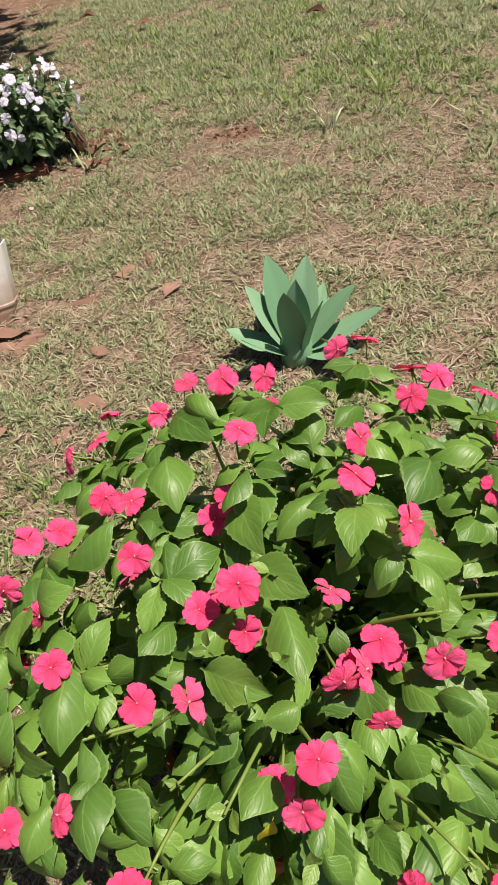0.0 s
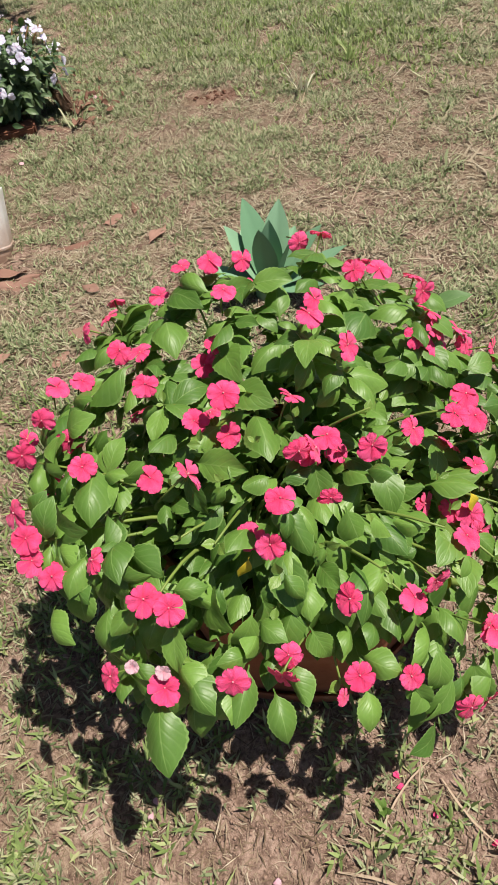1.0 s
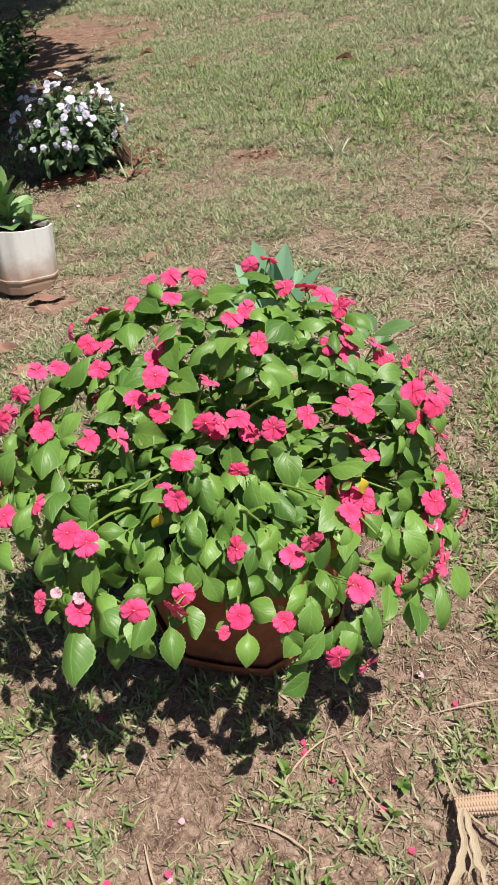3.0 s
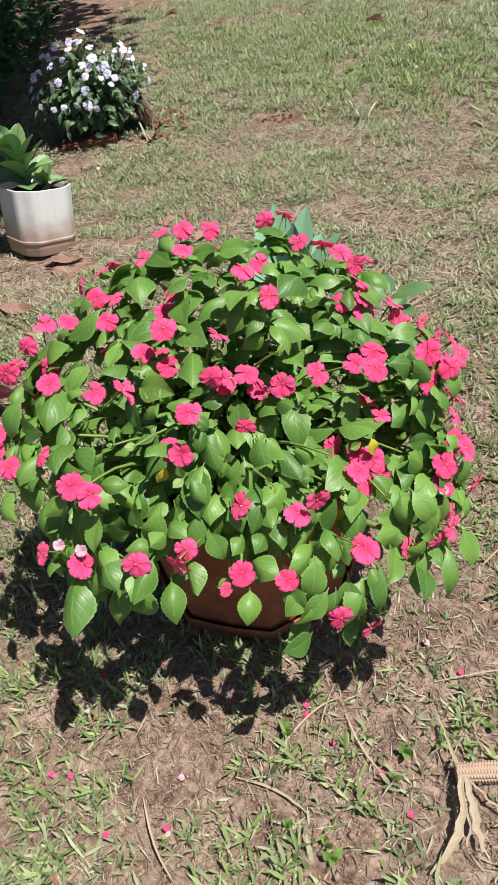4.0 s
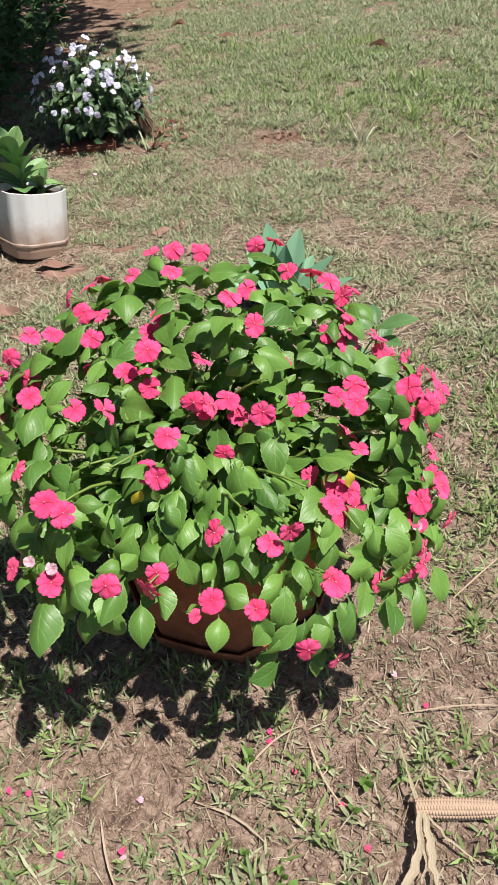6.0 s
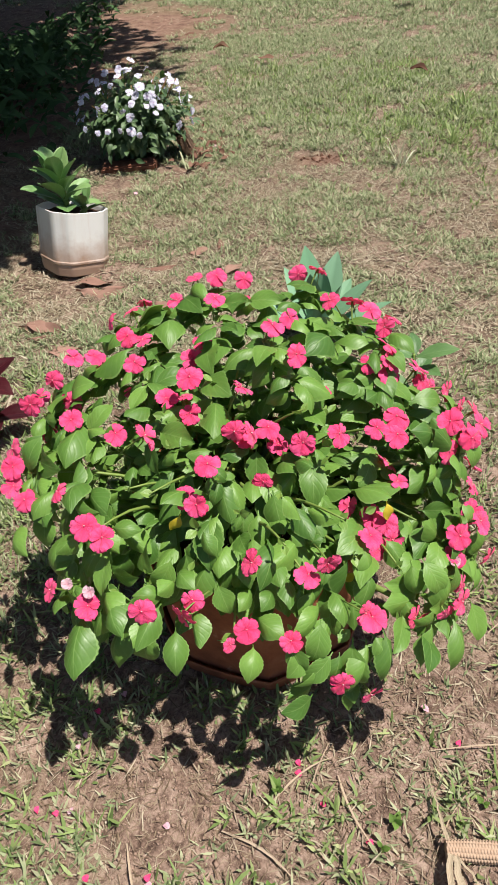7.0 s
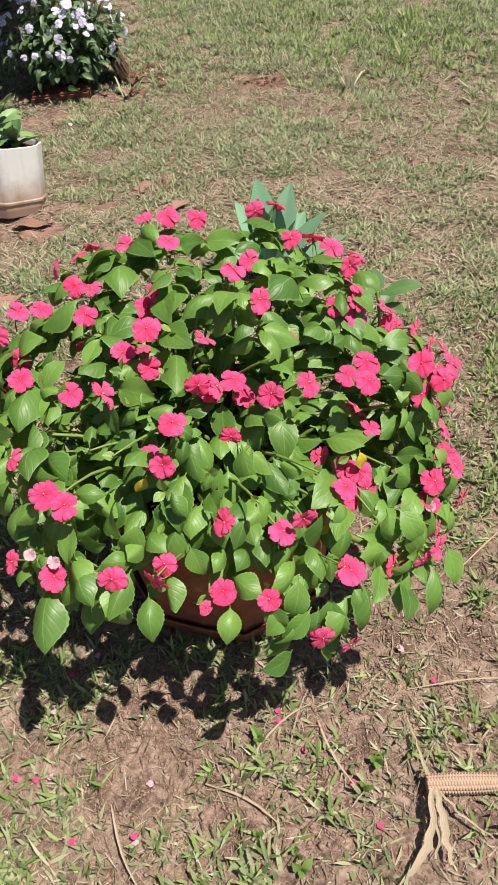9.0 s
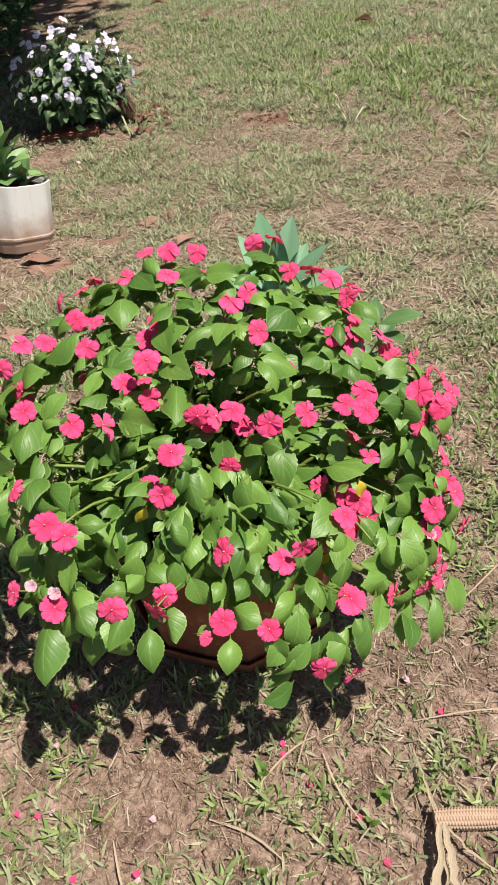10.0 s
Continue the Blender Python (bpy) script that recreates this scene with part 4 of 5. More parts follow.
for p in all_flowers:
    if p.y < 0.46 and p.x > -0.02 and p.x < 0.46:
        continue
    n = outward(p)
    t1 = n.cross(Vector((0, 0, 1))).normalized()
    t2 = n.cross(t1)
    turn0 = rng.uniform(0, 6.28)
    for k in range(8 if p.x < -0.04 else 5):
        a = turn0 + k * 1.257 + rng.uniform(-0.3, 0.3)
        along = t1 * math.cos(a) + t2 * math.sin(a) + n * 0.1 - Vector((0, 0, rng.uniform(0.1, 0.6)))
        at = p - n * rng.uniform(0.022, 0.040 if k < 5 else 0.080) - Vector((0, 0, 0.012))
        extra.append((rng.choice(LEAVES), aim(at, along, n * 0.7 + Vector((0.1, -0.3, 0.6)) + soft_wobble(rng, 0.35), rng.uniform(0.040, 0.066), rng.uniform(0.9, 1.1))))
old = [(me, m) for me, m in extra if me not in LEAVES_YOUNG]
fresh = [(me, m) for me, m in extra if me in LEAVES_YOUNG]
# shaded leaves inside the crown
for _ in range(760):
    d = Vector((rng.gauss(0, 1), rng.gauss(0, 1), rng.gauss(0.25, 1))).normalized()
    near = d.dot(Vector((0.05, -0.72, 0.69))) > 0.15
    k = rng.uniform(0.36, 0.62 if near else 0.88)
    p = CENTRE + Vector((d.x * RADII.x, d.y * RADII.y, max(-0.02, d.z * RADII.z))) * k
    if p.y < 0.40 and p.z < 0.345 and -0.03 < p.x < 0.42:
        continue
    along = Vector((d.x, d.y, rng.uniform(-0.9, 0.3)))
    old.append((rng.choice(LEAVES_INNER), aim(p, along, d + Vector((0, 0, 0.6)), rng.uniform(0.045, 0.070))))
if old:
    tagged(part("inner_foliage", fuse("inner_foliage", old, LEAF), plant, label="green leaves deep in the crown"), kind="stuff")
tagged(part("young_foliage", fuse("young_foliage", fresh, LEAF_YOUNG), plant, label="pale green young leaves at the shoot tips"), kind="stuff")
for w in whorls[::3]:
    foot = Vector((POT[0] + rng.uniform(-0.08, 0.08), POT[1] + rng.uniform(-0.09, 0.06), 0.265))
    v, f, u = tube(bend(foot, w, (0, 0, 0.05), 7), [0.0048 - 0.0005 * i for i in range(8)], 6)
    part("stem", mesh_of("stem", v, f, STEM, u), plant)


# ------------------------------------------------------------ agave behind the pot
def agave_profile(t):
    """Broad at the clasping foot, widest past the middle, drawn to a point."""
    return 0.003 if t > 0.99 else 0.070 * (1 - t) + 0.132 * math.sin(math.pi * t ** 1.15) ** 0.85


AGAVE_LEAVES = [blade_mesh("leaf", AGAVE, agave_profile, 16, 4, d, 0.16, 0.0, 0.0, tw, 0.03, seed=40 + i) for i, (d, tw) in enumerate([(0.05, 0.0), (-0.08, 0.05), (-0.16, -0.04)])]
agave = thing("agave_plant", (0.232, 1.490, bump_at(0.232, 1.490) - 0.01), "smooth grey-green agave rosette growing in the lawn", "succulent")
rng = random.Random(23)
part("core", mesh_of("core", *tube([(0, 0, -0.02), (0, 0, 0.04), (0, 0, 0.09), (0, 0, 0.13)], [0.045, 0.045, 0.030, 0.008], 9)[:2], AGAVE), agave)
for x, y, z in ((-0.042, 0.125, 0.245), (0.058, 0.125, 0.225), (0.162, 0.040, 0.175), (0.222, 0.000, 0.125), (-0.104, 0.075, 0.200), (-0.014, -0.045, 0.240), (0.072, -0.050, 0.205),
                (-0.130, -0.060, 0.140), (0.020, 0.040, 0.215), (-0.170, 0.050, 0.100), (0.100, 0.150, 0.120), (-0.060, 0.190, 0.110), (0.140, -0.100, 0.080)):
    tip = Vector((x, y, z))
    out = Vector((x, y, 0)).normalized()
    base = out * 0.022 + Vector((0, 0, 0.03))
    d = tip - base
    face = Vector((0, 0, 1)) * math.hypot(x, y) - out * (z - 0.03) + Vector((0.05, -0.02, 0.0)) + soft_wobble(rng, 0.02)
    part("leaf", AGAVE_LEAVES[0 if z > 0.17 else rng.choice([0, 1, 2])], agave, aim(base, d, face, d.length, rng.uniform(1.05, 1.18)))

# ------------------------------------------------------------ pale-leaved sprout behind the impatiens
SPROUT = leaf_material("sprout_leaf", (0.075, 0.165, 0.055), (0.130, 0.250, 0.085), (0.20, 0.32, 0.14), 0.45, 0.22)
SPROUT_LEAF = [blade_mesh("leaf", SPROUT, lance, 9, 3, d, 0.2, 0.02, 0.03, tw, seed=60 + i) for i, (d, tw) in enumerate([(0.15, 0.2), (0.35, -0.3)])]
sprout = thing("sprout", (0.462, 0.875, bump_at(0.462, 0.875) + 0.0), "slender green shoot with pointed leaves beside the pot", "plant")
v, f, u = tube(bend((0, 0, -0.01), (0.005, -0.06, 0.395), (0.02, 0.0, 0.0), 7), [0.005 - 0.0003 * i for i in range(8)], 6)
part("stem", mesh_of("stem", v, f, STEM, u), sprout)
rng = random.Random(8)
for z, a, L in ((0.400, -5, 0.105), (0.405, 95, 0.07), (0.395, 170, 0.095), (0.37, 310, 0.095), (0.34, 60, 0.09), (0.31, 170, 0.09), (0.25, 330, 0.10), (0.19, 230, 0.09)):
    d = Vector((math.cos(radians(a)), math.sin(radians(a)), 0.35))
    part("leaf", rng.choice(SPROUT_LEAF), sprout, aim((0.01, -0.06 * z / 0.4, z - 0.012), d, Vector((0, -0.3, 1)), L * 0.80, 1.3))

# ------------------------------------------------------------ white container and its succulent
JUG_AT = (-0.724, 1.945, bump_at(-0.724, 1.945) - 0.012)
LEAN = (-13, 7, 0)
JUG_SIZE = 1.09
jug = thing("plastic_container", JUG_AT, "cut-open white plastic jug used as planter, mud-splashed at its foot", "planter", turn=LEAN)


def jug_ring(r, z, chamfer=0.42):
    """A square with cut corners."""
    pts = []
    c = r * (1 - chamfer)
    for sx, sy, order in ((1, 1, 0), (-1, 1, 1), (-1, -1, 0), (1, -1, 1)):
        a, b = (sx * r, sy * c, z), (sx * c, sy * r, z)
        pts += [a, b] if order == 0 else [b, a]
    out = []
    for i in range(8):
        p, q = Vector(pts[i]), Vector(pts[(i + 1) % 8])
        out += [p.lerp(q, 0.10), p.lerp(q, 0.20), p.lerp(q, 0.80), p.lerp(q, 0.90)]
    return out


def jug_mesh():
    rings = [(0.080, 0.004), (0.090, 0.010), (0.094, 0.035), (0.0945, 0.050), (0.098, 0.054), (0.0985, 0.060), (0.0965, 0.064), (0.097, 0.14), (0.099, 0.232), (0.0965, 0.2335), (0.0945, 0.226), (0.092, 0.20), (0.088, 0.19)]
    verts, faces = [], []
    rng = random.Random(2)
    for r, z in rings:
        for p in jug_ring(r, z):
            k = 0.002 * math.sin(40 * p.x + 17 * p.y) if z > 0.2 else 0.0
            verts.append(p + Vector((0, 0, k)))
    n = 32
    for i in range(len(rings) - 1):
        for k in range(n):
            k2 = (k + 1) % n
            faces.append((i * n + k, i * n + k2, (i + 1) * n + k2, (i + 1) * n + k))
    faces.append(tuple(range(n))[::-1])
    me = mesh_of("body", verts, faces, JUG)
    for e in me.edges:
        a, b = e.vertices
        e.use_edge_sharp = a // n == b // n
    return me


jug.scale = (JUG_SIZE * 1.05, JUG_SIZE * 1.05, JUG_SIZE * 0.93)
TURN_JUG = Matrix.Rotation(radians(47), 4, "Z")
part("body", jug_mesh(), jug, TURN_JUG)
part("soil", lumpy_disc("soil", 0.090, 0.214, SOIL, 0.006, 9), jug, label="dark soil inside")

SUCC_LEAF = [blade_mesh("leaf", LEAF_SUCC, spoon, 18, 3, d, 0.22, 0.008, 0.035, tw, 0.025, seed=70 + i) for i, (d, tw) in enumerate([(0.18, 0.05), (0.32, -0.1), (0.10, 0.08)])]
succ = thing("kalanchoe", (JUG_AT[0] - 0.002, JUG_AT[1] + 0.062, JUG_AT[2] + 0.200), "leafy green succulent with toothed paddle leaves in the white container", "succulent")
rng = random.Random(31)
for sx, sy, top, count_leaves in ((0.002, 0.0, 0.115, 18), (0.060, -0.005, 0.025, 4)):
    foot, head = Vector((sx, sy, 0)), Vector((sx * 1.3, sy * 1.4 + 0.01, top))
    v, f, u = tube(bend(foot, head, (0.006, 0, 0), 6), [0.012, 0.012, 0.011, 0.010, 0.008, 0.007, 0.005], 7)
    part("stem", mesh_of("stem", v, f, STEM, u), succ)
    for k in range(count_leaves):
        up = k / (count_leaves - 1.0)
        a = k * 2.39996 + 0.35 + rng.uniform(-0.2, 0.2)
        tilt = radians(12 + 54 * up + rng.uniform(-6, 6))
        L = (0.135 + 0.020 * math.sin(math.pi * up) - 0.010 * up) * rng.uniform(0.9, 1.1) * (0.65 if top < 0.1 else 1.0)
        d = Vector((math.cos(a) * math.cos(tilt), math.sin(a) * math.cos(tilt), math.sin(tilt)))
        face = Vector((-math.cos(a) * math.sin(tilt), -math.sin(a) * math.sin(tilt), math.cos(tilt))) + soft_wobble(rng, 0.15)
        part("leaf", rng.choice(SUCC_LEAF), succ, aim(foot.lerp(head, 0.10 + 0.88 * up), d, face, L, rng.uniform(0.80, 1.0)))

# ------------------------------------------------------------ lilac-flowered bush
BUSH = Vector((-0.752, 3.10, 0.0))
bush = thing("lilac_impatiens", (BUSH.x, BUSH.y, bump_at(BUSH.x, BUSH.y)), "low dark-leaved impatiens bush dotted with pale lilac flowers", "flowering plant")
BUSH_LEAF = [blade_mesh("leaf", LEAF_DARK, lance, 9, 2, d, 0.25, 0.02, 0.0, tw, seed=80 + i) for i, (d, tw) in enumerate([(0.3, 0.2), (0.55, -0.2), (0.4, 0.0)])]
rng = random.Random(77)
for k in range(9):
    a = rng.uniform(0, 6.283)
    e = Vector((math.cos(a) * rng.uniform(0.05, 0.24), math.sin(a) * rng.uniform(0.05, 0.2), rng.uniform(0.20, 0.40)))
    v, f, u = tube(bend((math.cos(a) * 0.03, math.sin(a) * 0.03, -0.01), e, (0, 0, 0.04), 5), [0.007, 0.006, 0.006, 0.005, 0.004, 0.003], 5)
    part("stem", mesh_of("stem", v, f, STEM_RED, u), bush)
made = 0
while made < 295:
    d = Vector((rng.gauss(0, 1), rng.gauss(0, 1), rng.gauss(0, 1))).normalized()
    if d.z < -0.45:
        continue
    k = rng.uniform(0.62, 1.0)
    p = Vector((d.x * 0.275 * k, d.y * 0.25 * k, 0.19 + d.z * 0.20 * k)) + soft_wobble(rng, 0.026)
    if p.z < 0.02 or (p.z < 0.12 and rng.random() < 0.5):
        continue
    along = Vector((d.x, d.y, -0.65 + 0.5 * d.z)) + soft_wobble(rng, 0.75)
    part("leaf", rng.choice(BUSH_LEAF), bush, aim(p, along, d + Vector((0.2, -0.1, 0.7)), rng.uniform(0.036, 0.064), rng.uniform(0.95, 1.25)))
    made += 1
inside = []
for _ in range(800):
    d = Vector((rng.gauss(0, 1), rng.gauss(0, 1), rng.gauss(0, 1))).normalized() * rng.uniform(0.3, 0.70)
    p = Vector((d.x * 0.29, d.y * 0.25, max(0.03, 0.19 + d.z * 0.20)))
    inside.append((rng.choice(BUSH_LEAF), aim(p, Vector((d.x, d.y, -0.4)) + soft_wobble(rng, 0.4), d + Vector((0.1, 0, 0.8)), rng.uniform(0.055, 0.085), 1.4)))
tagged(part("inner_foliage", fuse("inner_foliage", inside, LEAF_DARK), bush, label="dark leaves inside the bush"), kind="stuff")
made = 0
while made < 72:
    d = Vector((rng.gauss(0.15, 1), rng.gauss(-0.3, 1), rng.gauss(0.75, 0.8))).normalized()
    if d.z < -0.25:
        continue
    p = Vector((d.x * 0.280, d.y * 0.26, 0.195 + d.z * 0.215)) + soft_wobble(rng, 0.022)
    flower(bush, p, d + Vector((0.1, -0.45, 0.35)) + soft_wobble(rng, 0.55), rng.uniform(0.026, 0.042), rng, PETALS_LILAC, cup=rng.uniform(-12, 10))
    made += 1


def chunk(name, size, mat, seed, bevel=0.008, rough=0.004):
    """A worn block."""
    bm = bmesh.new()
    bmesh.ops.create_cube(bm, size=1.0)
    bmesh.ops.scale(bm, vec=size, verts=bm.verts)
    bmesh.ops.bevel(bm, geom=bm.edges[:], offset=bevel, segments=2, affect="EDGES")
    bmesh.ops.subdivide_edges(bm, edges=bm.edges[:], cuts=2, use_grid_fill=True)
    for w in bm.verts:
        w.co += Vector((1, 1, 1)) * rough * noise.noise(w.co * 30 + Vector((seed, 0, 0)))
    me = bpy.data.meshes.new(name)
    bm.to_mesh(me)
    bm.free()
    me.materials.append(mat)
    return me


def loose(name, me, m, label, category, group=""):
    ob = new(name, me)
    ob.matrix_basis = m
    return tagged(ob, label, category, group)


for x, y, a in ((-0.775, 2.945, 8),):
    loose("brick", chunk("brick", (0.27, 0.09, 0.06), BRICK, x * 10), pose(x, y, bump_at(x, y) + 0.010, 3, -2, a), "worn red brick edging the flower bed", "brick")
loose("bark_slab", chunk("bark_slab", (0.05, 0.16, 0.14), BARK, 4.0, 0.012, 0.012), pose(-0.535, 3.16, bump_at(-0.535, 3.16) + 0.055, 8, -18, 14), "weathered slab of bark leaning in reddish litter", "bark")

# ------------------------------------------------------------ shaded bed and the unseen tree added to shade it
rng = random.Random(90)
pieces = []
SHADE_LEAF = [blade_mesh("leaf", LEAF_SHADE, lance, 5, 1, d, 0.2, 0.02, 0.0, 0.1, seed=90 + i) for i, d in enumerate((0.3, 0.6))]
for _ in range(2600):
    x, y = rng.gauss(-2.15, 0.50), rng.gauss(4.4, 0.95)
    if x > -1.12 - 0.20 * (y - 3) or y < 2.75:
        continue
    h = 0.26 * math.exp(-((x + 1.75) / 0.6) ** 2) * rng.uniform(0.1, 1.0)
    a = rng.uniform(0, 6.283)
    pieces.append((rng.choice(SHADE_LEAF), aim((x, y, bump_at(x, y) + h), (math.cos(a), math.sin(a), rng.uniform(-0.3, 1.0)), (0.1, -0.3, 1), rng.uniform(0.07, 0.14))))
tagged(new("shrubbery", fuse("shrubbery", pieces, LEAF_SHADE)), "dark low foliage in deep tree shade", "shrub", kind="stuff")

# an assumed tree, wholly out of view, added only to cast the bed's shade
tree = thing("unseen_shade_tree", (-3.4, 4.0, -0.05), "broad unseen tree, added out of view to shade the flower bed", "tree")
v, f, u = tube([(0, 0, 0), (0.05, 0, 0.7), (0.15, 0.02, 1.5), (0.3, 0.0, 2.2)], [0.28, 0.20, 0.18, 0.15], 12)
part("trunk", mesh_of("trunk", v, f, BARK, u), tree)
rng = random.Random(101)
for k in range(11):
    a = k * 0.571 + rng.uniform(-0.2, 0.2)
    e = (0.38 + math.cos(a) * 2.4, 0.2 + math.sin(a) * 2.8, rng.uniform(2.9, 3.7))
    v, f, u = tube(bend((0.25, 0, 2.0), e, (0, 0, 0.3), 6), [0.10 - 0.013 * i for i in range(7)], 7)
    part("limb", mesh_of("limb", v, f, BARK, u), tree)
# extra crown lobes, placed to shape the shade edge by bed and jug
SHADE_LOBE = (0.75, 5.0, 1.9, 4.0)
BED_LOBE = (2.80, -0.85, 0.60, 1.15)
JUG_LOBE = (2.98, -1.82, 0.56, 0.52)
vs, fs, us = [], [], []
made = 0
while made < 50000:
    d = Vector((rng.gauss(0, 1), rng.gauss(0, 1), rng.gauss(0, 1))).normalized() * rng.random() ** 0.4
    c = Vector((0.50 + d.x * 3.3, -0.35 + d.y * 4.0, 3.25 + d.z * 0.85))
    # low hanging foliage out of view, added to keep skylight off the bed
    if made % 4 == 0:
        c = Vector((-1.6 + d.x * 1.4, d.y * 4.2, 1.75 + d.z * 1.4))
    if made % 3 == 1:
        c = Vector((SHADE_LOBE[0] + d.x * SHADE_LOBE[2], SHADE_LOBE[1] + d.y * SHADE_LOBE[3], 3.1 + d.z * 0.9))
    if made % 9 == 2:
        c = Vector((BED_LOBE[0] + d.x * BED_LOBE[2], BED_LOBE[1] + d.y * BED_LOBE[3], 3.0 + d.z * 0.5))
    if made % 16 == 6:
        c = Vector((JUG_LOBE[0] + d.x * JUG_LOBE[2], JUG_LOBE[1] + d.y * JUG_LOBE[3], 3.0 + d.z * 0.4))
    if noise.noise(c * 1.1) < -0.6:
        continue
    m = aim(c, soft_wobble(rng, 1.0) + Vector((0, 0, -0.4)), soft_wobble(rng, 0.6) + Vector((0, 0, 1)), rng.uniform(0.18, 0.28), 1.0)
    n = len(vs)
    vs += [m @ Vector(p) for p in ((0, 0, 0), (-0.2, 0.45, 0.04), (0, 0.5, 0), (0.2, 0.45, 0.04), (0, 1, -0.1))]
    us += [(0.5, 0), (0, 0.45), (0.5, 0.5), (1, 0.45), (0.5, 1)]
    fs += [(n, n + 2, n + 1), (n, n + 3, n + 2), (n + 1, n + 2, n + 4), (n + 2, n + 3, n + 4)]
    made += 1
tagged(part("crown", mesh_of("crown", vs, fs, LEAF_TREE, us), tree, label="dense dark green foliage, unseen, added to cast the shade"), kind="stuff")

# ------------------------------------------------------------ maroon-leaved plant
maroon = thing("maroon_plant", (-0.625, 0.965, bump_at(-0.625, 0.965) - 0.005), "ornamental plant with glossy dark maroon leaves", "plant")
MAROON_LEAF = blade_mesh("leaf", LEAF_MAROON, ovate, 10, 3, 0.3, 0.2, 0.02, 0.0, 0.1, seed=7)
v, f, u = tube(bend((0, 0, -0.01), (0.02, -0.02, 0.20), (0.01, 0, 0), 5), [0.006, 0.006, 0.005, 0.005, 0.004, 0.003], 6)
part("stem", mesh_of("stem", v, f, STEM_RED, u), maroon)
for a, z, L, e in ((-18, 0.180, 0.135, 0.12), (60, 0.16, 0.14, 0.3), (150, 0.14, 0.14, 0.3), (230, 0.10, 0.14, 0.2), (300, 0.08, 0.14, 0.1), (15, 0.07, 0.13, 0.0)):
    part("leaf", MAROON_LEAF, maroon, aim((0.01, 0, z), (math.cos(radians(a)), math.sin(radians(a)), e), (0, 0, 1), L, 1.0))

# ------------------------------------------------------------ corn cob with its husk
cob = thing("corn_cob", (0.512, 0.062, bump_at(0.52, 0.06) + 0.014), "bare dried corn cob with papery husk strips lying on the grass", "corn cob", turn=(0, 0, 3))


def cob_mesh():
    verts, faces = [], []
    rows, around = 168, 72
    for i in range(rows + 1):
        t = i / rows
        r = 0.0150 * (0.80 + 0.25 * math.sin(math.pi * min(1, t * 0.9 + 0.12))) * (1 if t < 0.9 else math.sqrt(max(0.02, 1 - ((t - 0.9) / 0.1) ** 2)))
        for k in range(around):
            a = 2 * math.pi * k / around
            pit = (abs(math.sin(a * 6)) * abs(math.sin(t * 28 * math.pi + 0.5 * math.pi * (int(a * 6 / math.pi) % 2)))) ** 0.6
            rr = r * (0.90 + 0.16 * pit)
            verts.append((t * 0.128, math.cos(a) * rr, math.sin(a) * rr + 0.002))
    for i in range(rows):
        for k in range(around):
            k2 = (k + 1) % around
            faces.append((i * around + k, i * around + k2, (i + 1) * around + k2, (i + 1) * around + k))
    faces.append(tuple(range(around))[::-1])
    faces.append(tuple(range(rows * around, (rows + 1) * around)))
    return mesh_of("core", verts, faces, COB)


part("core", cob_mesh(), cob)


def strip(points, widths, seed, cup=0.25):
    """A curled papery strip along points."""
    rng = random.Random(seed)
    pts = [Vector(p) for p in points]
    verts, faces, uvs = [], [], []
    for i, p in enumerate(pts):
        d = (pts[min(i + 1, len(pts) - 1)] - pts[max(i - 1, 0)]).normalized()
        s = d.cross(Vector((0, 0, 1))).normalized()
        for j in range(5):
            q = (j - 2) / 2
            verts.append(p + s * q * widths[i] * rng.uniform(0.44, 0.52) + Vector((0, 0, cup * widths[i] * (abs(q) - 0.6) * (1 if j % 2 else 0.5) + rng.uniform(-0.0012, 0.0012))))
            uvs.append((j / 4, i / (len(pts) - 1)))
    for i in range(len(pts) - 1):
        for j in range(4):
            a = i * 5 + j
            faces.append((a, a + 1, a + 6, a + 5))
    return verts, faces, uvs


HUSKS = (((0.005, -0.012, 0.020), (0.000, -0.05, 0.014), (-0.012, -0.085, 0.004), (-0.040, -0.115, 0.002), (-0.062, -0.133, 0.000)),
         ((0.010, -0.010, 0.016), (0.016, -0.045, 0.016), (0.014, -0.080, 0.008), (0.017, -0.108, 0.000)),
         ((0.004, -0.010, 0.014), (0.002, -0.045, 0.010), (0.004, -0.075, 0.004), (-0.004, -0.10, 0.001)),
         ((0.016, -0.012, 0.008), (0.040, -0.040, 0.004), (0.068, -0.062, 0.002), (0.086, -0.076, 0.001)),
         ((0.002, 0.010, 0.016), (-0.004, 0.035, 0.014), (-0.006, 0.065, 0.006), (-0.014, 0.102, 0.003)))
for i, (pts, w) in enumerate(zip(HUSKS, ((0.014, 0.016, 0.022, 0.012, 0.003), (0.012, 0.020, 0.019, 0.004), (0.008, 0.010, 0.008, 0.003), (0.006, 0.007, 0.005, 0.002), (0.010, 0.009, 0.005, 0.003)))):
    fine, wide = [], []
    for k in range(len(pts) - 1):
        for q in (0.0, 0.34, 0.67):
            fine.append(Vector(pts[k]).lerp(Vector(pts[k + 1]), q) + soft_wobble(rng, 0.0014))
            wide.append(w[k] * (1 - q) + w[k + 1] * q)
    v, f, u = strip(fine + [Vector(pts[-1])], [x * 0.62 for x in wide] + [w[-1]], i)
    part("husk", mesh_of("husk", v, f, HUSK, u), cob, label="papery dry husk strip")

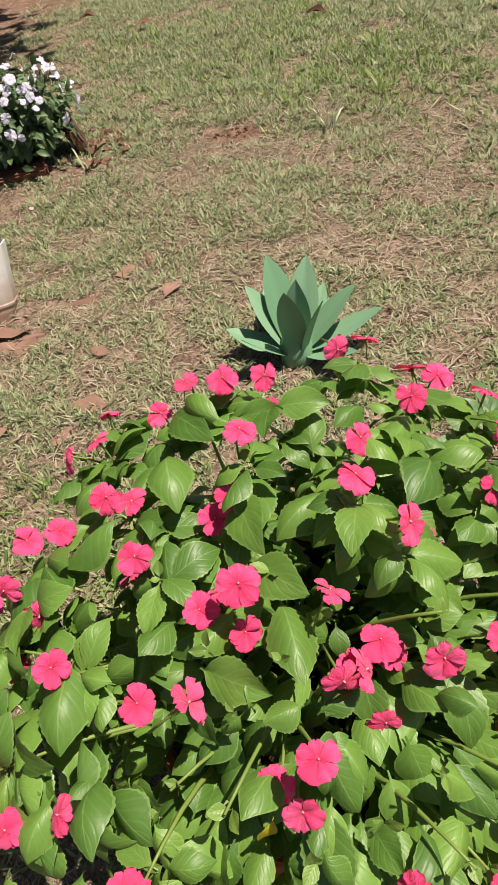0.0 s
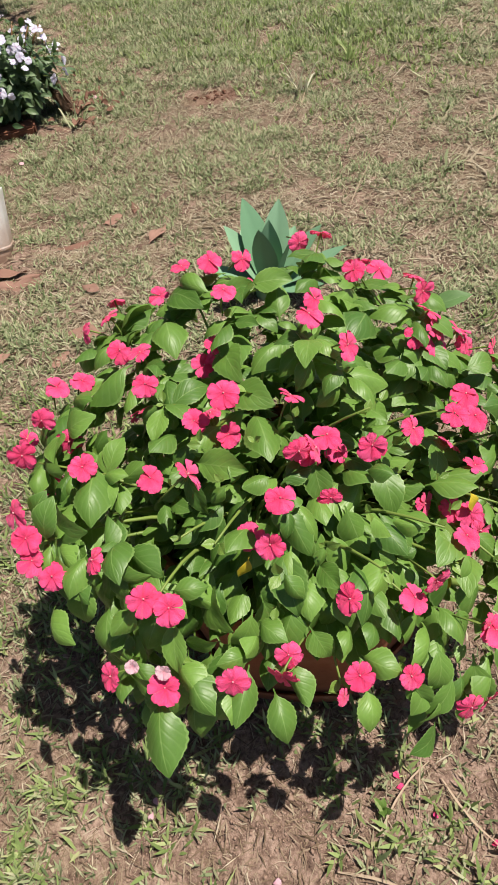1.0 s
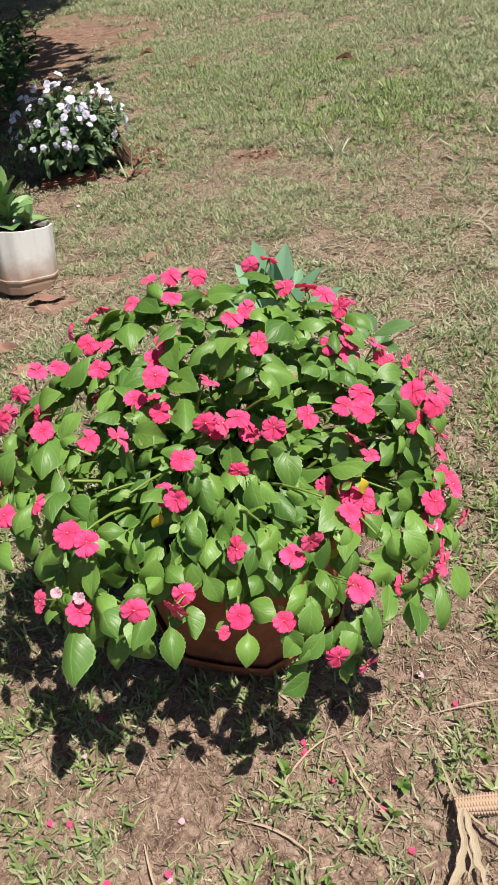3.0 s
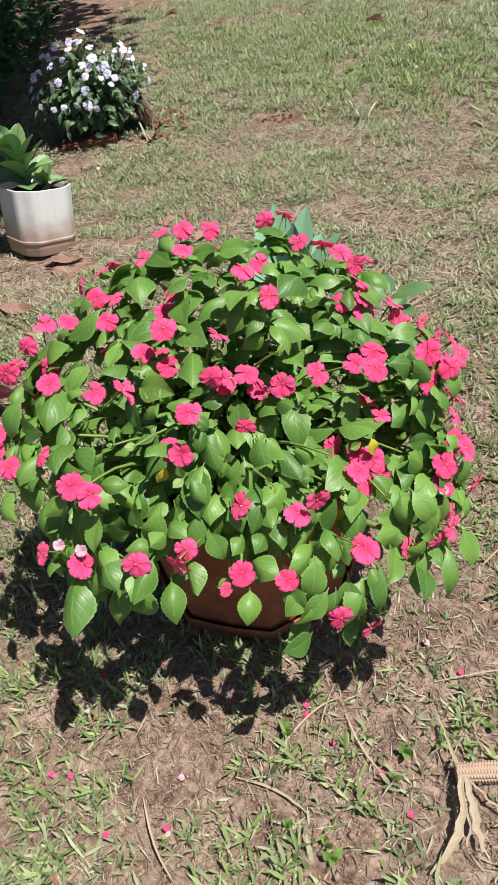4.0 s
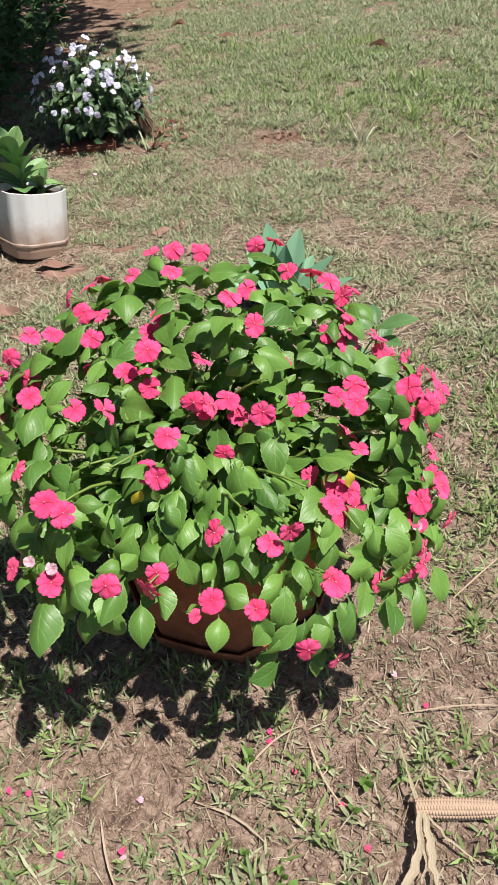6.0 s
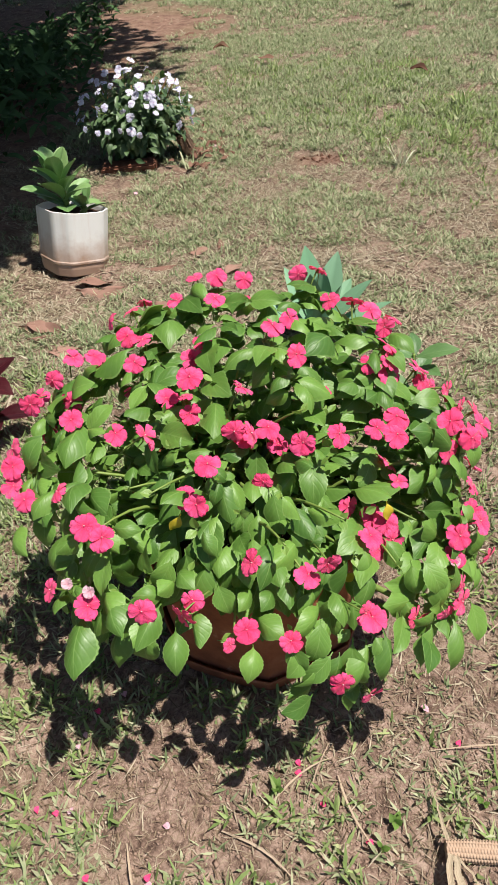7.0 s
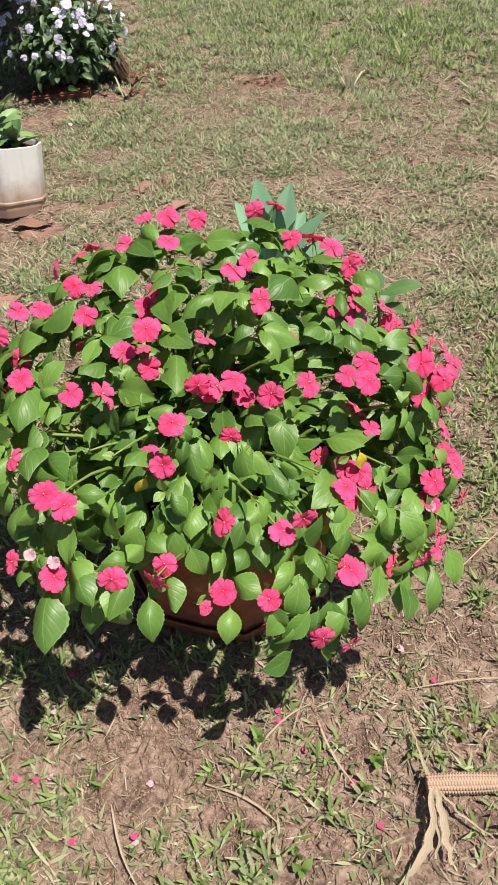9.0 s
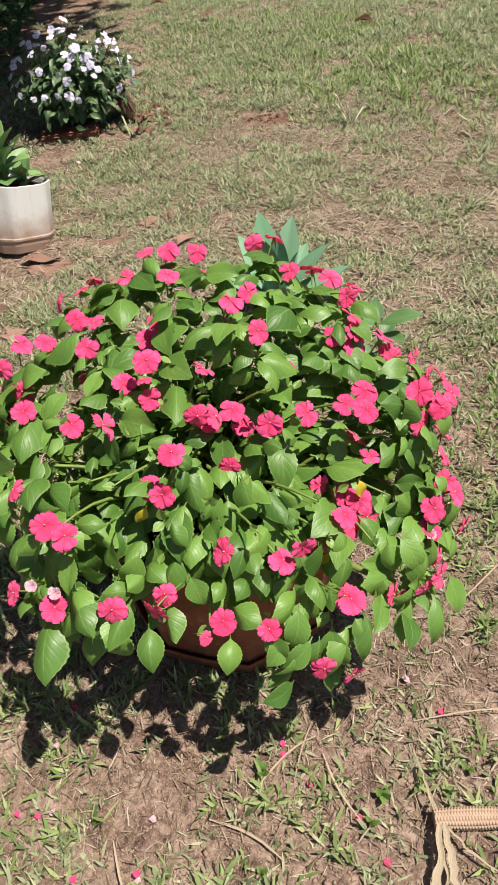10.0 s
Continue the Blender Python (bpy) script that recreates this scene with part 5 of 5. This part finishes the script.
# ------------------------------------------------------------ litter on the lawn
DRY = [blade_mesh("dead_leaf", LEAF_DRY, ovate, 9, 3, d, f, 0.05, 0.0, tw, seed=120 + i) for i, (d, f, tw) in enumerate([(0.10, 0.10, 0.25), (-0.10, 0.08, -0.2), (0.05, -0.12, 0.2)])]
RUST = [blade_mesh("dead_leaf", LEAF_RUST, lance, 6, 2, d, f, 0.05, 0.0, tw, seed=130 + i) for i, (d, f, tw) in enumerate([(0.35, 0.5, 0.6), (-0.25, 0.35, -0.5), (0.3, -0.3, 0.6)])]
PALE_LEAF = blade_mesh("dead_leaf", HUSK, ovate, 10, 3, 0.12, 0.15, 0.04, 0.0, 0.3, seed=139)
rng = random.Random(55)
for i, (x, y, a, L) in enumerate([(-0.69, 1.795, 85, 0.17), (-0.65, 1.750, 100, 0.19), (-0.57, 1.765, 75, 0.10), (-0.76, 1.53, 115, 0.15), (-0.76, 1.49, 95, 0.17), (-0.71, 1.43, 70, 0.13), (-0.13, 1.86, 25, 0.13), (-0.29, 2.02, 50, 0.09),
                                  (-0.18, 2.06, -10, 0.10), (-0.25, 1.41, -80, 0.12), (-0.50, 1.38, -95, 0.13), (-0.32, 1.95, -100, 0.13), (-0.27, 1.62, -60, 0.08), (-0.40, 1.30, 40, 0.09), (0.56, 6.38, 60, 0.26), (-0.60, 5.05, -80, 0.24), (-0.36, 4.75, 80, 0.20), (-1.05, 5.6, 30, 0.2)]):
    loose("dead_leaf", PALE_LEAF if y > 6 else RUST[i % 3] if y > 4.4 else DRY[i % 3], aim((x, y, bump_at(x, y) + 0.008 + 0.05 * L + (0.035 if y > 4 else 0.0)), (math.sin(radians(a)), math.cos(radians(a)), -0.05), (0.3 * rng.uniform(-1, 1), 0.3 * rng.uniform(-1, 1) - (0.45 if y < 1.9 and x < -0.53 else 0.0), 1), L * (0.55 if 4.4 < y < 6 else 0.95), rng.uniform(0.6, 0.9) * (0.82 if y < 1.9 and x < -0.53 else 1.0)),
          "pale dried leaf lying on the lawn" if y > 6 else "curled brown dead leaf lying on the lawn", "leaf", "dead leaves on the lawn")
loose("dead_leaf", RUST[0], aim((0.735, 4.33, bump_at(0.735, 4.33) + 0.02), (-1.0, 0.3, 0.05), (0.1, -0.2, 1), 0.12, 0.9), "dark curled dead leaf lying on the lawn", "leaf", "dead leaves on the lawn")
for x, y, ax, ay, L, kind in ((0.875, 0.660, -1.0, 0.02, 0.125, 1), (0.835, 0.560, -1.0, 0.10, 0.085, 0), (0.930, 1.090, -0.9, -0.45, 0.13, 2), (0.90, 1.060, -0.8, -0.6, 0.11, 2)):
    loose("dead_leaf", PALE_LEAF if kind == 2 else DRY[kind], aim((x, y, bump_at(x, y) + 0.012), (ax, ay, 0.05), (0.1, -0.35, 1), L, 0.28 if kind == 2 else 0.85), "pale dried leaf lying on the lawn" if kind == 2 else "curled brown dead leaf lying on the lawn", "leaf", "dead leaves on the lawn")
heap = random.Random(66)
for i in range(52):
    x, y = heap.gauss(-0.425, 0.070), heap.gauss(3.13, 0.15)
    a = heap.uniform(0, 6.283)
    loose("dead_leaf", RUST[i % 3], aim((x, y, bump_at(x, y) + heap.uniform(0.004, 0.012)), (math.cos(a), math.sin(a), heap.uniform(-0.2, 0.3)), (heap.uniform(-0.5, 0.5), -0.3, 1), heap.uniform(0.035, 0.080), 1.2),
          "small reddish-brown dead leaf heaped by the bark", "leaf", "dead leaves on the lawn")
for i, (x, y, tone) in enumerate([(-0.119, 0.05, 0), (-0.03, -0.04, 0), (0.07, -0.02, 0), (0.275, 0.152, 0), (0.283, 0.166, 0), (0.329, 0.116, 0), (0.393, 0.063, 0), (0.442, -0.002, 0), (0.551, 0.239, 0), (-0.102, 0.229, 0), (-0.099, 0.176, 1),
                                  (-0.108, 0.168, 1), (0.486, 0.29, 1), (0.50, 0.28, 1), (-0.096, -0.091, 0), (0.071, 0.05, 1), (-0.14, 0.045, 0), (-0.085, 0.062, 1), (0.062, -0.035, 1), (-0.05, 0.26, 1), (-0.652, 2.636, 1), (-0.41, 3.20, 1)]):
    loose("fallen_petal", (PETALS, PETALS_PALE)[tone][i % 2], aim((x, y, bump_at(x, y) + 0.007), (math.cos(i * 2.1), math.sin(i * 2.1), 0.15), (0.3 * math.sin(i), -0.3, 1), 0.0125 if y < 1 else 0.026, 0.85),
          ("wilting pink petal dropped on the ground", "pale faded petal dropped on the ground")[tone], "petal", "petals on the ground")
STALKS = [((0.236, 0.094), (0.334, 0.184), 0.0032), ((0.166, 0.055), (0.286, -0.002), 0.0045), ((0.347, 0.158), (0.411, 0.05), 0.0036), ((0.021, 0.018), (0.088, -0.097), 0.0040), ((0.118, -0.103), (0.206, -0.093), 0.0030),
          ((0.541, 1.897), (0.73, 2.266), 0.0030), ((0.566, 0.168), (0.488, 0.028), 0.0022), ((0.50, 0.215), (0.70, 0.235), 0.0022), ((0.30, 0.11), (0.33, 0.21), 0.0025), ((0.40, 2.55), (0.53, 2.86), 0.004), ((0.50, 2.75), (0.56, 3.02), 0.004), ((0.62, 0.45), (0.80, 0.62), 0.003), ((0.45, 1.2), (0.70, 1.45), 0.003)]
straw = random.Random(404)
for k in range(34):
    x, y = (straw.uniform(0.55, 0.95), straw.uniform(0.05, 1.1)) if k % 2 else (straw.uniform(-0.3, 1.3), straw.uniform(1.5, 3.4))
    a, l = straw.uniform(-0.5, 1.9), straw.uniform(0.07, 0.17) * (1.0 if k % 2 else 1.4)
    STALKS.append(((x, y), (x + l * math.cos(a), y + l * math.sin(a)), straw.uniform(0.0016, 0.0030)))
for i, (a, b, r) in enumerate(STALKS):
    pa, pb = Vector((*a, bump_at(*a) + 0.006)), Vector((*b, bump_at(*b) + 0.012))
    pts = bend(pa, pb, (0.01 * math.sin(i * 2), 0.01 * math.cos(i), 0.006), 6)
    v, f, u = strip(pts, [r * q for q in (0.6, 0.95, 1.0, 1.0, 0.85, 0.6, 0.3)], 200 + i, 0.5)
    loose("dry_stalk", mesh_of("dry_stalk", v, f, STALK_DRY, u), Matrix.Identity(4), "long straw-coloured dry grass stalk lying flat", "grass stalk", "dry stalks on the lawn")


def tuft(at, n, L, mat, label, seed, wide=1.0):
    rng = random.Random(seed)
    vs, fs, us = [], [], []
    for k in range(n):
        a = rng.uniform(0, 6.283)
        e = rng.uniform(0.5, 1.35)
        d = Vector((math.cos(a) * math.cos(e), math.sin(a) * math.cos(e), math.sin(e)))
        l = L * rng.uniform(0.5, 1.0)
        p0 = Vector((rng.gauss(0, 0.012), rng.gauss(0, 0.012), -0.004))
        v, f, u = strip([p0, p0 + d * l * 0.4, p0 + d * l * 0.75 - Vector((0, 0, l * 0.05)), p0 + d * l - Vector((0, 0, l * 0.22))], [0.005 * wide, 0.008 * wide, 0.006 * wide, 0.001], seed + k, 0.3)
        b = len(vs)
        vs += v
        us += u
        fs += [tuple(b + q for q in ff) for ff in f]
    ob = new("grass_tuft", mesh_of("grass_tuft", vs, fs, mat, us))
    ob.location = (*at, bump_at(*at))
    return tagged(ob, label, "grass tuft", "tall tufts in the lawn")


for i, (x, y, n, L, mat, lab) in enumerate([(0.528, 2.90, 9, 0.22, PALE_BLADE, "pale dried tuft of tall grass"), (0.865, 3.68, 16, 0.17, GRASS_FRESH, "bright green tuft of longer grass"), (-0.46, 2.93, 14, 0.13, GRASS, "green grass tuft beside the bark slab"), (0.78, 3.13, 14, 0.11, GRASS_FRESH, "bright green tuft of longer grass"),
                                          (0.42, 0.055, 6, 0.05, GRASS, "small green tuft in bare soil"), (0.27, -0.06, 6, 0.05, GRASS, "small green tuft in bare soil"), (-0.62, 1.83, 7, 0.05, GRASS, "small green tuft in bare soil"), (-1.75, 4.6, 5, 0.4, GRASS, "long grass blades in the shade")]):
    tuft((x, y), n, L, mat, lab, 300 + i * 20, 1.15 if y > 2 else 1.0)

WEEDS = [(0.319, -0.059, 4, 0.026), (0.313, -0.042, 3, 0.020), (0.439, 0.097, 4, 0.028), (0.247, 0.126, 4, 0.028), (0.418, 0.059, 3, 0.020), (0.254, -0.019, 4, 0.018), (0.58, 0.144, 3, 0.020)]
WEED = leaf_material("weed_leaf", (0.120, 0.230, 0.045), (0.230, 0.360, 0.085), (0.30, 0.42, 0.14), 0.5, 0.28)
WEED_LEAF = [blade_mesh("leaf", WEED, ovate, 6, 2, 0.3, 0.2, 0.02, 0.0, 0.1, seed=140 + i) for i in range(2)]
rng = random.Random(71)
for x, y, n, L in WEEDS:
    weed = thing("weed_seedling", (x, y, bump_at(x, y) - 0.002), "small broad-leaved green weed seedling in dry soil", "weed", "weeds in the lawn")
    for k in range(n):
        a = k * 2.4 + rng.uniform(-0.4, 0.4)
        part("leaf", WEED_LEAF[k % 2], weed, aim((0, 0, 0.003), (math.cos(a), math.sin(a), rng.uniform(0.6, 2.2)), (0, -0.5, 0.8), L * rng.uniform(0.7, 1.1), 0.9))
